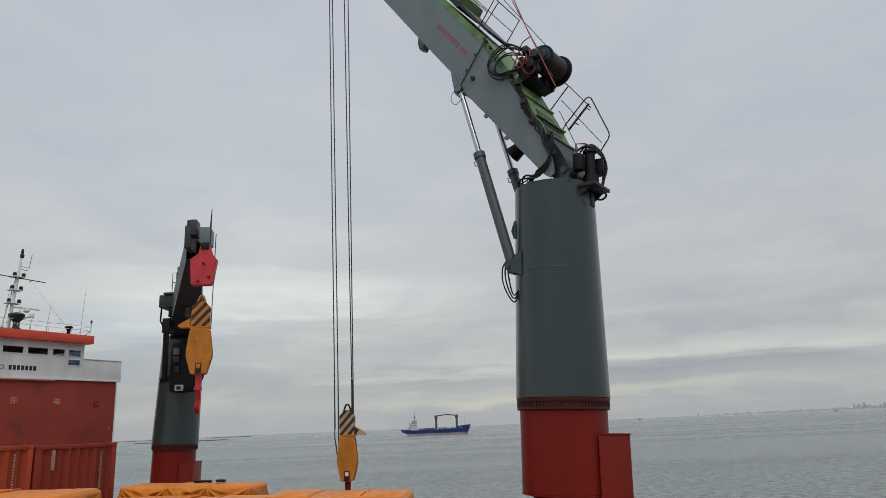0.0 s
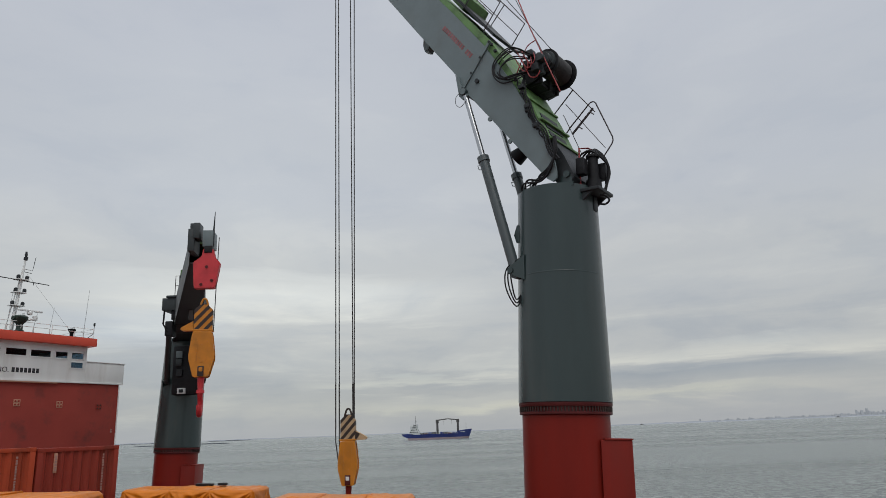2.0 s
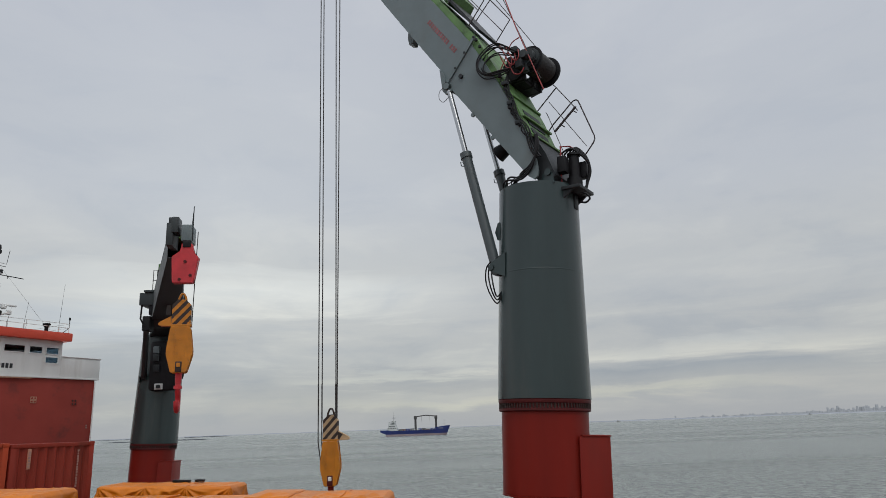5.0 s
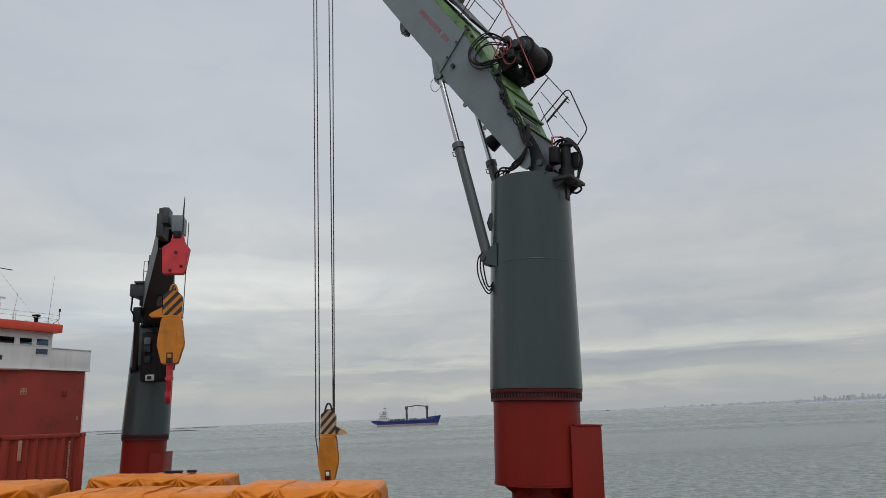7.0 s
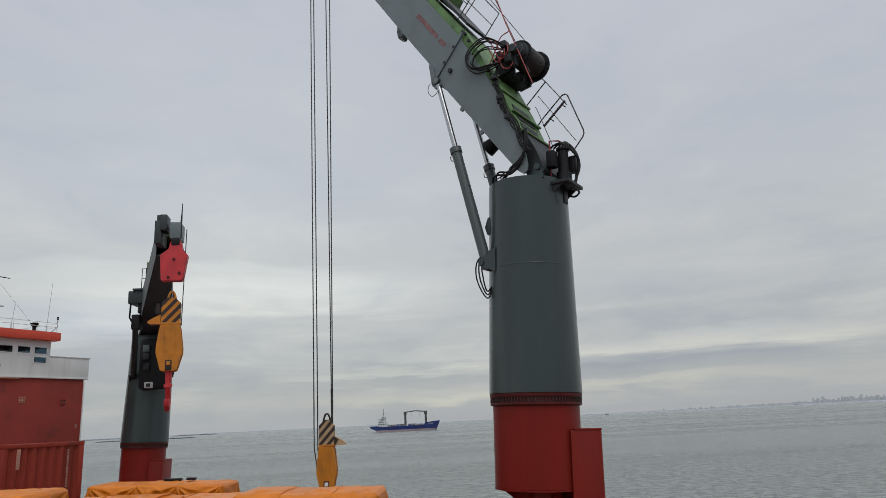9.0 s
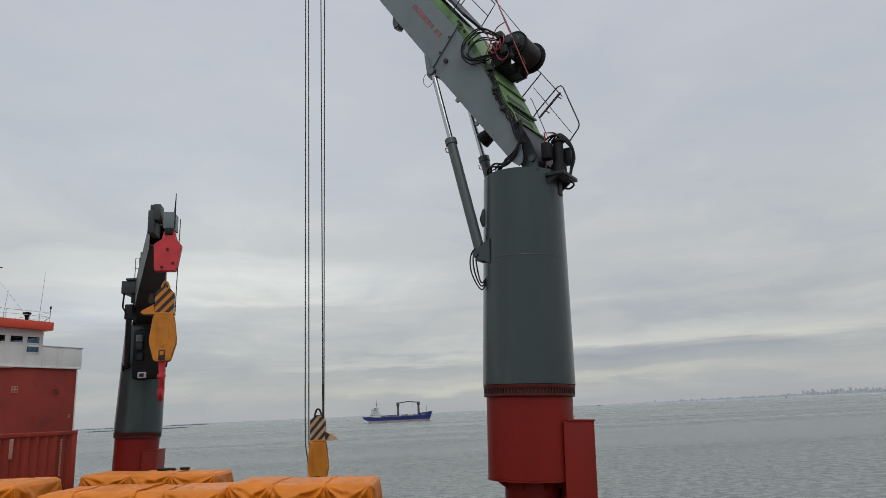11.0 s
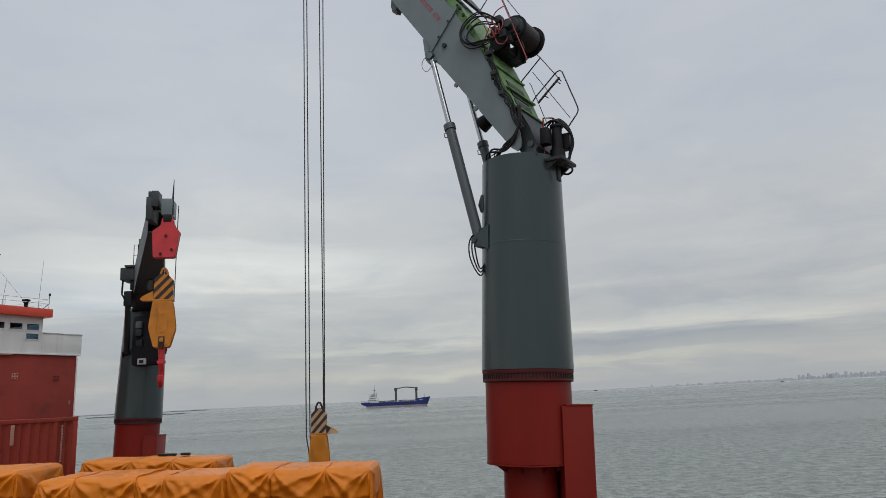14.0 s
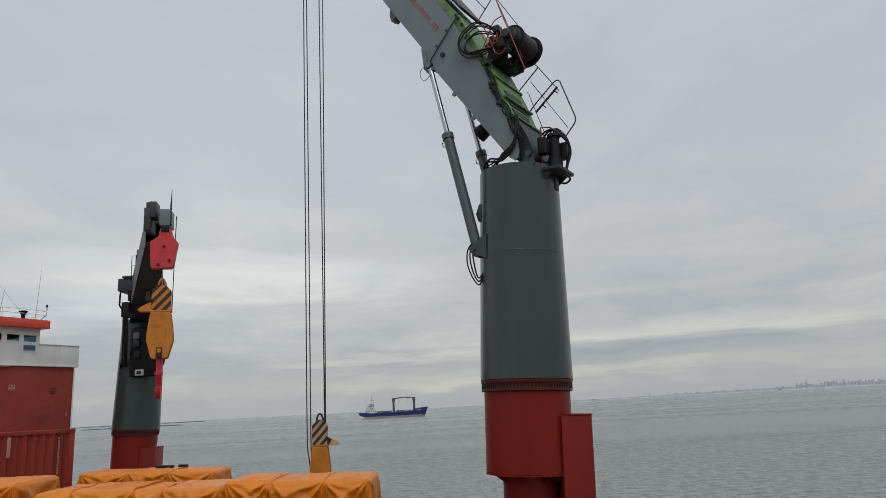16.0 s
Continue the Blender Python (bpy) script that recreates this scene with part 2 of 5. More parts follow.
def make_tarp_material():
    m = mat("orange_tarpaulin", (0.57, 0.166, 0.007), 0.40, spec=0.22, vary=0.15, scale=1.1, grain=22, bump=0.0, dirt_or_shade=(0.50, 0.115, 0.007), dirt_or_shade_amount=0.45, dirt_or_shade_scale=0.9)
    nt = m.node_tree
    N, L = nt.nodes.new, nt.links.new
    b = nt.nodes["Principled BSDF"]
    co = N("ShaderNodeTexCoord").outputs["Object"]
    a = N("ShaderNodeTexNoise")
    a.inputs["Scale"].default_value, a.inputs["Detail"].default_value, a.inputs["Distortion"].default_value = 1.4, 3, 0.6
    L(co, a.inputs["Vector"])
    # creases: narrow crests where the noise crosses its middle
    c = N("ShaderNodeMath")
    c.operation = "SUBTRACT"
    L(a.outputs["Fac"], c.inputs[0])
    c.inputs[1].default_value = 0.5
    d = N("ShaderNodeMath")
    d.operation = "ABSOLUTE"
    L(c.outputs[0], d.inputs[0])
    s = N("ShaderNodeMath")
    s.operation = "MULTIPLY_ADD"
    L(d.outputs[0], s.inputs[0])
    s.inputs[1].default_value = -2.0
    s.inputs[2].default_value = 1.0
    bp = N("ShaderNodeBump")
    bp.inputs["Strength"].default_value, bp.inputs["Distance"].default_value = 0.6, 0.03
    L(s.outputs[0], bp.inputs["Height"])
    L(bp.outputs[0], b.inputs["Normal"])
    return m


def make_sea_material():
    m = bpy.data.materials.new("grey_sea_water")
    m.use_nodes = True
    nt = m.node_tree
    N, L = nt.nodes.new, nt.links.new
    b = nt.nodes["Principled BSDF"]
    b.inputs["IOR"].default_value = 1.33
    co = N("ShaderNodeTexCoord").outputs["Object"]

    def tex(scale, stretch, detail, dist=0.0):
        mp = N("ShaderNodeMapping")
        mp.inputs["Scale"].default_value = (scale * stretch, scale, scale)
        mp.inputs["Rotation"].default_value = (0, 0, radians(12))
        L(co, mp.inputs[0])
        n = N("ShaderNodeTexNoise")
        n.inputs["Scale"].default_value, n.inputs["Detail"].default_value, n.inputs["Distortion"].default_value = 1.0, detail, dist
        L(mp.outputs[0], n.inputs["Vector"])
        return n.outputs["Fac"]

    waves, chop, swell, slick = tex(0.62, 1.05, 4, 0.7), tex(1.9, 1.25, 3, 0.6), tex(0.055, 0.45, 3, 0.3), tex(0.011, 0.16, 5, 0.6)

    def madd(a, k, c):
        n = N("ShaderNodeMath")
        n.operation = "MULTIPLY_ADD"
        L(a, n.inputs[0])
        n.inputs[1].default_value = k
        if isinstance(c, float):
            n.inputs[2].default_value = c
        else:
            L(c, n.inputs[2])
        return n.outputs[0]

    # wave light put into the colour: troughs painted darker, crests paler
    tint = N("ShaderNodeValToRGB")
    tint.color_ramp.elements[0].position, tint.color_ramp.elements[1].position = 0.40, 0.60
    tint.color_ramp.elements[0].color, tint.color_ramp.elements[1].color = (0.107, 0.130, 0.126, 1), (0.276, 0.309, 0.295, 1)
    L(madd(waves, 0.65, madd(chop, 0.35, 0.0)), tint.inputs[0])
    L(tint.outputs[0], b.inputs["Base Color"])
    height = madd(swell, 1.0, madd(waves, 1.15, madd(chop, 0.85, 0.0)))
    bp = N("ShaderNodeBump")
    bp.inputs["Distance"].default_value = 1.0
    st = N("ShaderNodeMapRange")
    L(slick, st.inputs[0])
    st.inputs[1].default_value, st.inputs[2].default_value = 0.38, 0.60
    st.inputs[3].default_value, st.inputs[4].default_value = 0.75, 1.0
    L(st.outputs[0], bp.inputs["Strength"])
    L(height, bp.inputs["Height"])
    L(bp.outputs[0], b.inputs["Normal"])
    ro = N("ShaderNodeMapRange")
    L(slick, ro.inputs[0])
    ro.inputs[1].default_value, ro.inputs[2].default_value = 0.38, 0.60
    ro.inputs[3].default_value, ro.inputs[4].default_value = 0.20, 0.28
    L(ro.outputs[0], b.inputs["Roughness"])
    return m


def make_glass():
    m = bpy.data.materials.new("tinted_window_glass")
    m.use_nodes = True
    b = m.node_tree.nodes["Principled BSDF"]
    b.inputs["Base Color"].default_value = (0.26, 0.34, 0.40, 1)
    b.inputs["Roughness"].default_value = 0.04
    b.inputs["Transmission Weight"].default_value = 1.0
    b.inputs["IOR"].default_value = 1.45
    return m


M["tarp"], M["sea"], M["glass"] = make_tarp_material(), make_sea_material(), make_glass()


# ---- mesh helpers ----
def bm_box(bm, lo, hi, m=None, bevel=0.0):
    lo, hi = Vector(lo), Vector(hi)
    c, s = (lo + hi) / 2, hi - lo
    r = bmesh.ops.create_cube(bm, size=1, matrix=Matrix.Translation(c) @ Matrix.Diagonal((*s, 1)))
    vs = r["verts"]
    if bevel:
        es = list({e for v in vs for e in v.link_edges})
        r = bmesh.ops.bevel(bm, geom=es, offset=bevel, segments=2, affect="EDGES", profile=0.6)
        vs = list({v for f in r["faces"] for v in f.verts} | {v for v in vs if v.is_valid})
    if m is not None:
        bmesh.ops.transform(bm, matrix=m, verts=[v for v in vs if v.is_valid])
    return bm


def bm_rod(bm, a, b, r, r2=None, seg=12, caps=True):
    a, b = Vector(a), Vector(b)
    d = b - a
    m = Matrix.Translation((a + b) / 2) @ d.to_track_quat("Z", "Y").to_matrix().to_4x4()
    bmesh.ops.create_cone(bm, cap_ends=caps, segments=seg, radius1=r, radius2=r if r2 is None else r2, depth=d.length, matrix=m)
    return bm


def bm_tube(bm, pts, r, seg=8):
    """A round tube along a line of points, with mitred bends."""
    pts = [Vector(p) for p in pts]
    rings = []
    up = None
    for i, p in enumerate(pts):
        d = (pts[min(i + 1, len(pts) - 1)] - pts[max(i - 1, 0)]).normalized()
        if up is None:
            up = d.orthogonal().normalized()
        up = (up - d * up.dot(d)).normalized()
        side = d.cross(up)
        rings.append([bm.verts.new(p + (up * math.cos(k * math.tau / seg) + side * math.sin(k * math.tau / seg)) * r) for k in range(seg)])
    for a, b in zip(rings, rings[1:]):
        for k in range(seg):
            bm.faces.new((a[k], a[(k + 1) % seg], b[(k + 1) % seg], b[k]))
    bm.faces.new(list(reversed(rings[0])))
    bm.faces.new(rings[-1])
    return bm


def curve_pts(pts, n=8):
    """A smooth line through the points."""
    pts = [Vector(p) for p in pts]
    out = []
    for i in range(len(pts) - 1):
        p0, p1, p2, p3 = pts[max(i - 1, 0)], pts[i], pts[i + 1], pts[min(i + 2, len(pts) - 1)]
        for k in range(n):
            t = k / n
            out.append(0.5 * ((2 * p1) + (p2 - p0) * t + (2 * p0 - 5 * p1 + 4 * p2 - p3) * t * t + (3 * p1 - p0 - 3 * p2 + p3) * t ** 3))
    out.append(pts[-1])
    return out


def bm_prism(bm, outline, y0, y1, taper=None):
    """A plate cut to an outline in x, z, from y0 to y1; taper(x, z, y) may move y."""
    f = taper or (lambda x, z, y: y)
    a = [bm.verts.new((x, f(x, z, y0), z)) for x, z in outline]
    b = [bm.verts.new((x, f(x, z, y1), z)) for x, z in outline]
    bm.faces.new(a)
    bm.faces.new(list(reversed(b)))
    n = len(a)
    for i in range(n):
        bm.faces.new((a[i], b[i], b[(i + 1) % n], a[(i + 1) % n]))
    return bm


def bm_lathe(bm, profile, seg=48):
    """A solid turned round z from (radius, z) rows."""
    rings = [[bm.verts.new((r * math.cos(k * math.tau / seg), r * math.sin(k * math.tau / seg), z)) for k in range(seg)] for r, z in profile]
    for a, b in zip(rings, rings[1:]):
        for k in range(seg):
            bm.faces.new((a[k], a[(k + 1) % seg], b[(k + 1) % seg], b[k]))
    bm.faces.new(list(reversed(rings[0])))
    bm.faces.new(rings[-1])
    return bm


def part(name, bm, material, parent, label="", smooth=True):
    bmesh.ops.recalc_face_normals(bm, faces=bm.faces[:])
    me = bpy.data.meshes.new(name)
    bm.to_mesh(me)
    bm.free()
    me.materials.append(material)
    if smooth:
        me.shade_smooth()
        me.set_sharp_from_angle(angle=radians(35))
    ob = new(name, me)
    if parent is not None:
        ob.parent = parent
    if label:
        tagged(ob, label)
    return ob


def thing(name, m, label, category, group="", kind=""):
    ob = new(name)
    ob.empty_display_size = 0.3
    ob.matrix_world = m
    return tagged(ob, label, category, group, kind)


B = bmesh.new

# ---- the large structure ----
DECK = 6.75
AXIS = Vector((-0.883, 0.469, 0))      # towards the ship's deckhouse
ACROSS = Vector((0.469, 0.883, 0))     # towards the far side of the ship
SHIP = Matrix(((AXIS.x, ACROSS.x, 0, 0), (AXIS.y, ACROSS.y, 0, 0), (0, 0, 1, 0), (0, 0, 0, 1)))


def build_sea():
    bm = B()
    rings, seg = [0, 30, 80, 200, 500, 1200, 2500, 4800], 72
    c = bm.verts.new((0, 0, 0))
    prev = None
    for r in rings[1:]:
        ring = [bm.verts.new((r * math.cos(k * math.tau / seg), r * math.sin(k * math.tau / seg), 0)) for k in range(seg)]
        for k in range(seg):
            if prev is None:
                bm.faces.new((c, ring[k], ring[(k + 1) % seg]))
            else:
                bm.faces.new((prev[k], ring[k], ring[(k + 1) % seg], prev[(k + 1) % seg]))
        prev = ring
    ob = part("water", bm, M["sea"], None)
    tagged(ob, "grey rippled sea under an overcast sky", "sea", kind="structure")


def build_hull():
    bm = B()
    outline = [(-45, -14), (58, -14), (58, 31.5), (-22, 31.5), (-45, 22)]
    lo = [bm.verts.new((SHIP @ Vector((x, y, -2.0)))) for x, y in outline]
    hi = [bm.verts.new((SHIP @ Vector((x, y, DECK)))) for x, y in outline]
    n = len(lo)
    bm.faces.new(hi)
    bm.faces.new(list(reversed(lo)))
    for i in range(n):
        bm.faces.new((lo[i], lo[(i + 1) % n], hi[(i + 1) % n], hi[i]))
    ob = part("deck", bm, M["deck"], None, smooth=False)
    tagged(ob, "red-brown painted steel ship deck and hull", "deck", kind="structure")
    for lo, hi in (((-12.6, 10.6, DECK), (-0.75, 17.0, 8.6)), ((-10.1, 18.0, DECK), (-5.2, 23.2, 8.7))):
        bm = B()
        bm_box(bm, lo, hi, bevel=0.05)
        tagged(part("hatch_cover", bm, M["deck"], None), "red-brown steel hatch cover under the tarpaulined cargo", "hatch", kind="structure")


build_sea()
build_hull()


# ---- deckhouse ----
HOUSE = Matrix(((0.47, -0.883, 0, -21.1), (0.883, 0.47, 0, 43.0), (0, 0, 1, 0), (0, 0, 0, 1)))
WINDOWS = [(8.95, 7.25, 16.76, 17.21), (7.05, 5.86, 16.76, 17.21), (5.70, 4.48, 16.76, 17.21), (4.28, 3.48, 16.76, 17.21), (3.31, 2.49, 16.76, 17.21), (3.31, 2.49, 16.25, 16.66)]


def build_deckhouse():
    house = thing("deckhouse", HOUSE @ pose(0, 0, DECK), "ship's deckhouse with red lower wall, white wheelhouse and orange roof edge", "deckhouse")
    down = -DECK

    def box_part(name, lo, hi, m, bevel=0.02, label="", parent=house):
        bm = B()
        bm_box(bm, (lo[0], lo[1], lo[2] + down), (hi[0], hi[1], hi[2] + down), bevel=bevel)
        return part(name, bm, m, parent, label)

    box_part("lower_wall", (-15, 0, DECK), (0, 9, 15.43), M["house_red"], 0.03, "red painted steel wall, stained")
    box_part("wing_deck", (-15, -0.10, 15.43), (0.22, 8.8, 15.52), M["white"], 0.01)
    # front plating from the wing deck up to the eaves, in pieces round the window openings
    x_edges = [-15, -8.95, -7.25, -7.05, -5.86, -5.70, -4.48, -4.28, -3.48, -3.31, -2.49, -2.31]
    box_part("front_plate", (-15, -0.04, 15.52), (-2.31, 0.04, 16.25), M["white"], 0.0)
    box_part("front_plate", (-15, -0.04, 16.25), (-3.31, 0.04, 16.76), M["white"], 0.0)
    box_part("front_plate", (-3.31, -0.04, 16.66), (-2.31, 0.04, 16.76), M["white"], 0.0)
    box_part("front_plate", (-2.49, -0.04, 16.25), (-2.31, 0.04, 16.66), M["white"], 0.0)
    box_part("front_plate", (-15, -0.04, 17.21), (-2.31, 0.04, 17.57), M["white"], 0.0)
    for a, b in zip(x_edges[0::2], x_edges[1::2]):
        box_part("mullion", (a, -0.04, 16.76), (b, 0.04, 17.21), M["white"], 0.0)
    box_part("bulwark", (-2.31, -0.05, 15.52), (0.24, 0.03, 16.68), M["white"], 0.015)
    box_part("bulwark", (0.16, 0.03, 15.52), (0.24, 5.5, 16.68), M["white"], 0.015)
    box_part("bulwark_rail", (-2.31, -0.09, 16.68), (0.28, 0.08, 16.73), M["white"], 0.01)
    box_part("side_plate", (-2.39, 0.04, 15.52), (-2.31, 6.0, 16.25), M["white"], 0.0)
    box_part("side_plate", (-2.39, 0.04, 17.21), (-2.31, 6.0, 17.57), M["white"], 0.0)
    for y0, y1 in ((0.04, 0.16), (1.5, 1.7), (3.1, 3.4), (4.9, 6.0)):
        box_part("mullion", (-2.39, y0, 16.25), (-2.31, y1, 17.21), M["white"], 0.0)
    for y0, y1 in ((0.16, 1.5), (1.7, 3.1), (3.4, 4.9)):
        box_part("side_pane", (-2.36, y0, 16.25), (-2.345, y1, 17.21), M["glass"], 0.0).visible_shadow = False
    box_part("back_plate", (-15, 5.9, 15.52), (-2.39, 6.0, 17.57), M["white"], 0.0)
    box_part("console", (-13, 1.0, 15.52), (-3.2, 1.8, 16.6), M["dark"], 0.03)
    box_part("roof_edge", (-15, -0.42, 17.57), (-1.98, 6.3, 18.05), M["roof_red"], 0.03, "orange-red painted roof edge")
    # unseen grey plate, added to keep the roof's red bounce off the gear
    box_part("roof_deck", (-14.9, -0.30, 18.05), (-2.1, 6.2, 18.07), M["lc_dark"], 0.0)
    box_part("rubbing_strip", (-15, -0.13, 15.36), (-4.0, -0.002, 15.42), M["patch"], 0.008)
    for a, b, z0, z1 in WINDOWS:
        bm = B()
        for lo, hi in (((-a, -0.07, z1 - 0.05), (-b, -0.04, z1)), ((-a, -0.07, z0), (-b, -0.04, z0 + 0.05)),
                       ((-a, -0.07, z0 + 0.05), (-a + 0.05, -0.04, z1 - 0.05)), ((-b - 0.05, -0.07, z0 + 0.05), (-b, -0.04, z1 - 0.05))):
            bm_box(bm, (lo[0], lo[1], lo[2] + down), (hi[0], hi[1], hi[2] + down))
        win = part("window", bm, M["white"], house, smooth=False)
        bm = B()
        bm_box(bm, (-a + 0.02, -0.03, z0 + 0.02 + down), (-b - 0.02, -0.015, z1 - 0.02 + down))
        part("pane", bm, M["glass"], win, "dark tinted glass pane", smooth=False).visible_shadow = False
    # square patches with four dark holes on the red wall
    for s, z in ((6.07, 14.29), (3.68, 14.23), (1.23, 14.12)):
        bm = B()
        for dx, dz in ((-0.15, -0.15), (0.03, -0.15), (-0.15, 0.03), (0.03, 0.03)):
            bm_box(bm, (-s + dx - 0.05, -0.03, z + dz - 0.05 + down), (-s + dx + 0.13, -0.002, z + dz + 0.13 + down), bevel=0.02)
        plate = part("wall_patch", bm, M["patch"] if s > 2 else M["house_red"], house, "pale square plate with four holes" if s > 2 else "rust-stained square plate")
        for dx, dz in ((-0.15, -0.15), (0.03, -0.15), (-0.15, 0.03), (0.03, 0.03)):
            bm = B()
            bm_rod(bm, (-s + dx + 0.04, -0.034, z + dz + 0.04 + down), (-s + dx + 0.04, -0.02, z + dz + 0.04 + down), 0.055, seg=10)
            part("hole", bm, M["house_red"] if s > 2 else M["stripe_dark"], plate)
    for k in range(2):
        bm = B()
        bm_box(bm, (-0.36, -0.02, 12.60 + 0.12 * k + down), (-0.26, -0.003, 12.69 + 0.12 * k + down))
        part("draught_mark", bm, M["mark"], house, smooth=False)
    # lettering: the readable abbreviation, then a bar for each figure
    cu = bpy.data.curves.new("lettering", "FONT")
    cu.body, cu.size, cu.extrude, cu.align_x = "NO.", 0.37, 0.004, "RIGHT"
    cu.materials.append(M["mark_black"])
    ob = new("lettering", cu)
    ob.parent = house
    ob.matrix_basis = pose(-6.72, -0.05, 15.885 + down, 90, 0, 0)
    for k in range(7):
        bm = B()
        x = -6.58 + 0.222 * k
        bm_box(bm, (x, -0.05, 15.89 + down), (x + 0.16, -0.041, 16.14 + down), bevel=0.004)
        part("figure_bar", bm, M["mark_black"], house, smooth=False)
    # edge drain pipes
    bm = B()
    bm_rod(bm, (-0.02, -0.06, 8.0 + down), (-0.02, -0.06, 15.3 + down), 0.035)
    part("drain_pipe", bm, M["white"], house)
    # roof railing
    for x in (-14.5, -12.9, -11.3, -9.7, -8.1, -6.5, -4.75, -3.4, -2.2):
        bm = B()
        bm_rod(bm, (x, -0.3, 18.04 + down), (x, -0.3, 18.62 + down), 0.018, seg=6)
        part("rail_post", bm, M["white"], house)
    for z in (18.36, 18.60):
        bm = B()
        bm_tube(bm, [(-14.8, -0.3, z + down), (-2.2, -0.3, z + down), (-2.2, 5.5, z + down)], 0.016, 6)
        part("roof_rail", bm, M["white"], house)


build_deckhouse()


def roof_thing(name, s, y, z, label, category):
    return thing(name, HOUSE @ pose(-s, y, z), label, category)


def build_roof_gear():
    mast = roof_thing("signal_mast", 6.63, 0.4, 18.07, "pale grey signal mast with lamps and crossarm on the wheelhouse roof", "mast")
    bm = B()
    bm_rod(bm, (0, 0, 0), (0.30, 0, 3.6), 0.11, 0.075)
    bm_rod(bm, (0.30, 0, 3.6), (0.37, 0, 4.45), 0.07, 0.035)
    part("pole", bm, M["white"], mast)
    for dx in (-0.22, 0.2):
        bm = B()
        bm_rod(bm, (dx, 0.25, 0), (dx * 0.3 + 0.25, 0.05, 3.0), 0.03, seg=6)
        part("stay", bm, M["white"], mast)
    for z, w in ((1.45, 0.36), (2.2, 0.32), (2.95, 0.32)):
        bm = B()
        bm_box(bm, (0.083 * z - w, -0.25, z), (0.083 * z + w, 0.25, z + 0.05), bevel=0.01)
        p = part("platform", bm, M["white"], mast)
        for dx in (-w + 0.08, w - 0.08):
            bm = B()
            bm_lathe(bm, [(0.07, 0), (0.10, 0.03), (0.10, 0.17), (0.05, 0.22)], 12)
            o = part("signal_lamp", bm, M["dark"], p)
            o.location = (0.083 * z + dx, -0.12, z + 0.05)
    bm = B()
    bm_rod(bm, (-2.1, 0, 2.98), (1.85, 0, 2.91), 0.026, seg=8)
    bm_rod(bm, (0.95, 0, 2.92), (0.95, 0, 2.76), 0.018, seg=6)
    part("crossarm", bm, M["dark"], mast)
    bm = B()
    bm_tube(bm, [(0.30, 0, 3.62), (0.82, 0, 3.58), (0.92, 0, 4.4)], 0.016, 6)
    bm_tube(bm, [(0.30, 0, 3.45), (0.80, 0, 3.43)], 0.016, 6)
    part("bracket", bm, M["dark"], mast)
    bm = B()
    bm_lathe(bm, [(0.05, 4.1), (0.11, 4.14), (0.11, 4.30), (0.06, 4.33), (0.08, 4.42), (0.05, 4.62)], 12)
    part("top_lamp", bm, M["dark"], mast).location = (0.36, 0, 0)
    bm = B()
    bm_tube(bm, [(0.55, 0, 3.35), (3.1, -0.4, 0.4)], 0.006, 5)
    part("halyard", bm, M["antenna"], mast)
    radar = roof_thing("radar_scanner", 5.95, -0.05, 18.07, "slim pale radar scanner bar on a post", "radar")
    bm = B()
    bm_rod(bm, (-0.35, 0, 0), (-0.35, 0, 1.05), 0.05)
    bm_lathe(bm, [(0.1, 0.98), (0.16, 1.03), (0.16, 1.12), (0.1, 1.16)], 16)
    part("post", bm, M["white"], radar)
    bm = B()
    bm_box(bm, (-0.72, -0.06, 1.16), (0.70, 0.06, 1.26), bevel=0.03)
    part("scanner_bar", bm, M["white"], radar)
    light = roof_thing("searchlight", 6.5, -0.15, 18.07, "dark green searchlight on a pedestal", "searchlight")
    bm = B()
    bm_lathe(bm, [(0.24, 0), (0.24, 0.05), (0.17, 0.08), (0.15, 0.34), (0.20, 0.42)], 20)
    part("pedestal", bm, M["dark_green"], light)
    bm = B()
    bm_lathe(bm, [(0.16, 0.40), (0.30, 0.52), (0.38, 0.68), (0.40, 0.78), (0.30, 0.86), (0.12, 0.90)], 20)
    bm_rod(bm, (-0.42, 0, 0.70), (0.30, 0, 0.74), 0.13, 0.11, 14)
    part("head", bm, M["dark_green"], light)
    bm = B()
    bm_rod(bm, (0.28, 0, 0.62), (0.75, 0, 0.78), 0.05, 0.07, 8)
    bm_box(bm, (0.68, -0.09, 0.68), (0.92, 0.09, 0.92), bevel=0.03)
    part("arm", bm, M["white"], light)
    horn = roof_thing("vent_cowl", 3.47, -0.15, 18.07, "small black mushroom vent on the roof", "vent")
    bm = B()
    bm_lathe(bm, [(0.10, 0), (0.10, 0.2), (0.21, 0.36), (0.23, 0.42), (0.12, 0.46)], 16)
    part("cowl", bm, M["black"], horn)
    for s, h, z in ((2.70, 2.95, 18.3), (4.76, 1.6, 18.04), (5.69, 1.15, 18.04), (7.15, 2.3, 18.04)):
        ant = roof_thing("whip_antenna", s, -0.1, z - 0.26 if z > 18.1 else z, "thin grey whip antenna", "antenna")
        bm = B()
        bm_rod(bm, (0, 0, 0), (0.0, 0, 0.35), 0.035, seg=8)
        part("base", bm, M["white"], ant)
        bm = B()
        bm_rod(bm, (0, 0, 0.35), (0.14, 0, h), 0.014, 0.007, 6)
        part("whip", bm, M["antenna"], ant)
    st = roof_thing("corner_light", 2.15, -0.25, 18.07, "small dark lamp on a bent roof bracket", "lamp")
    bm = B()
    bm_tube(bm, [(-0.35, 0, 0), (0.0, 0, 0.30), (0.0, 0, 0.75)], 0.02, 6)
    part("bracket", bm, M["rail"], st)
    bm = B()
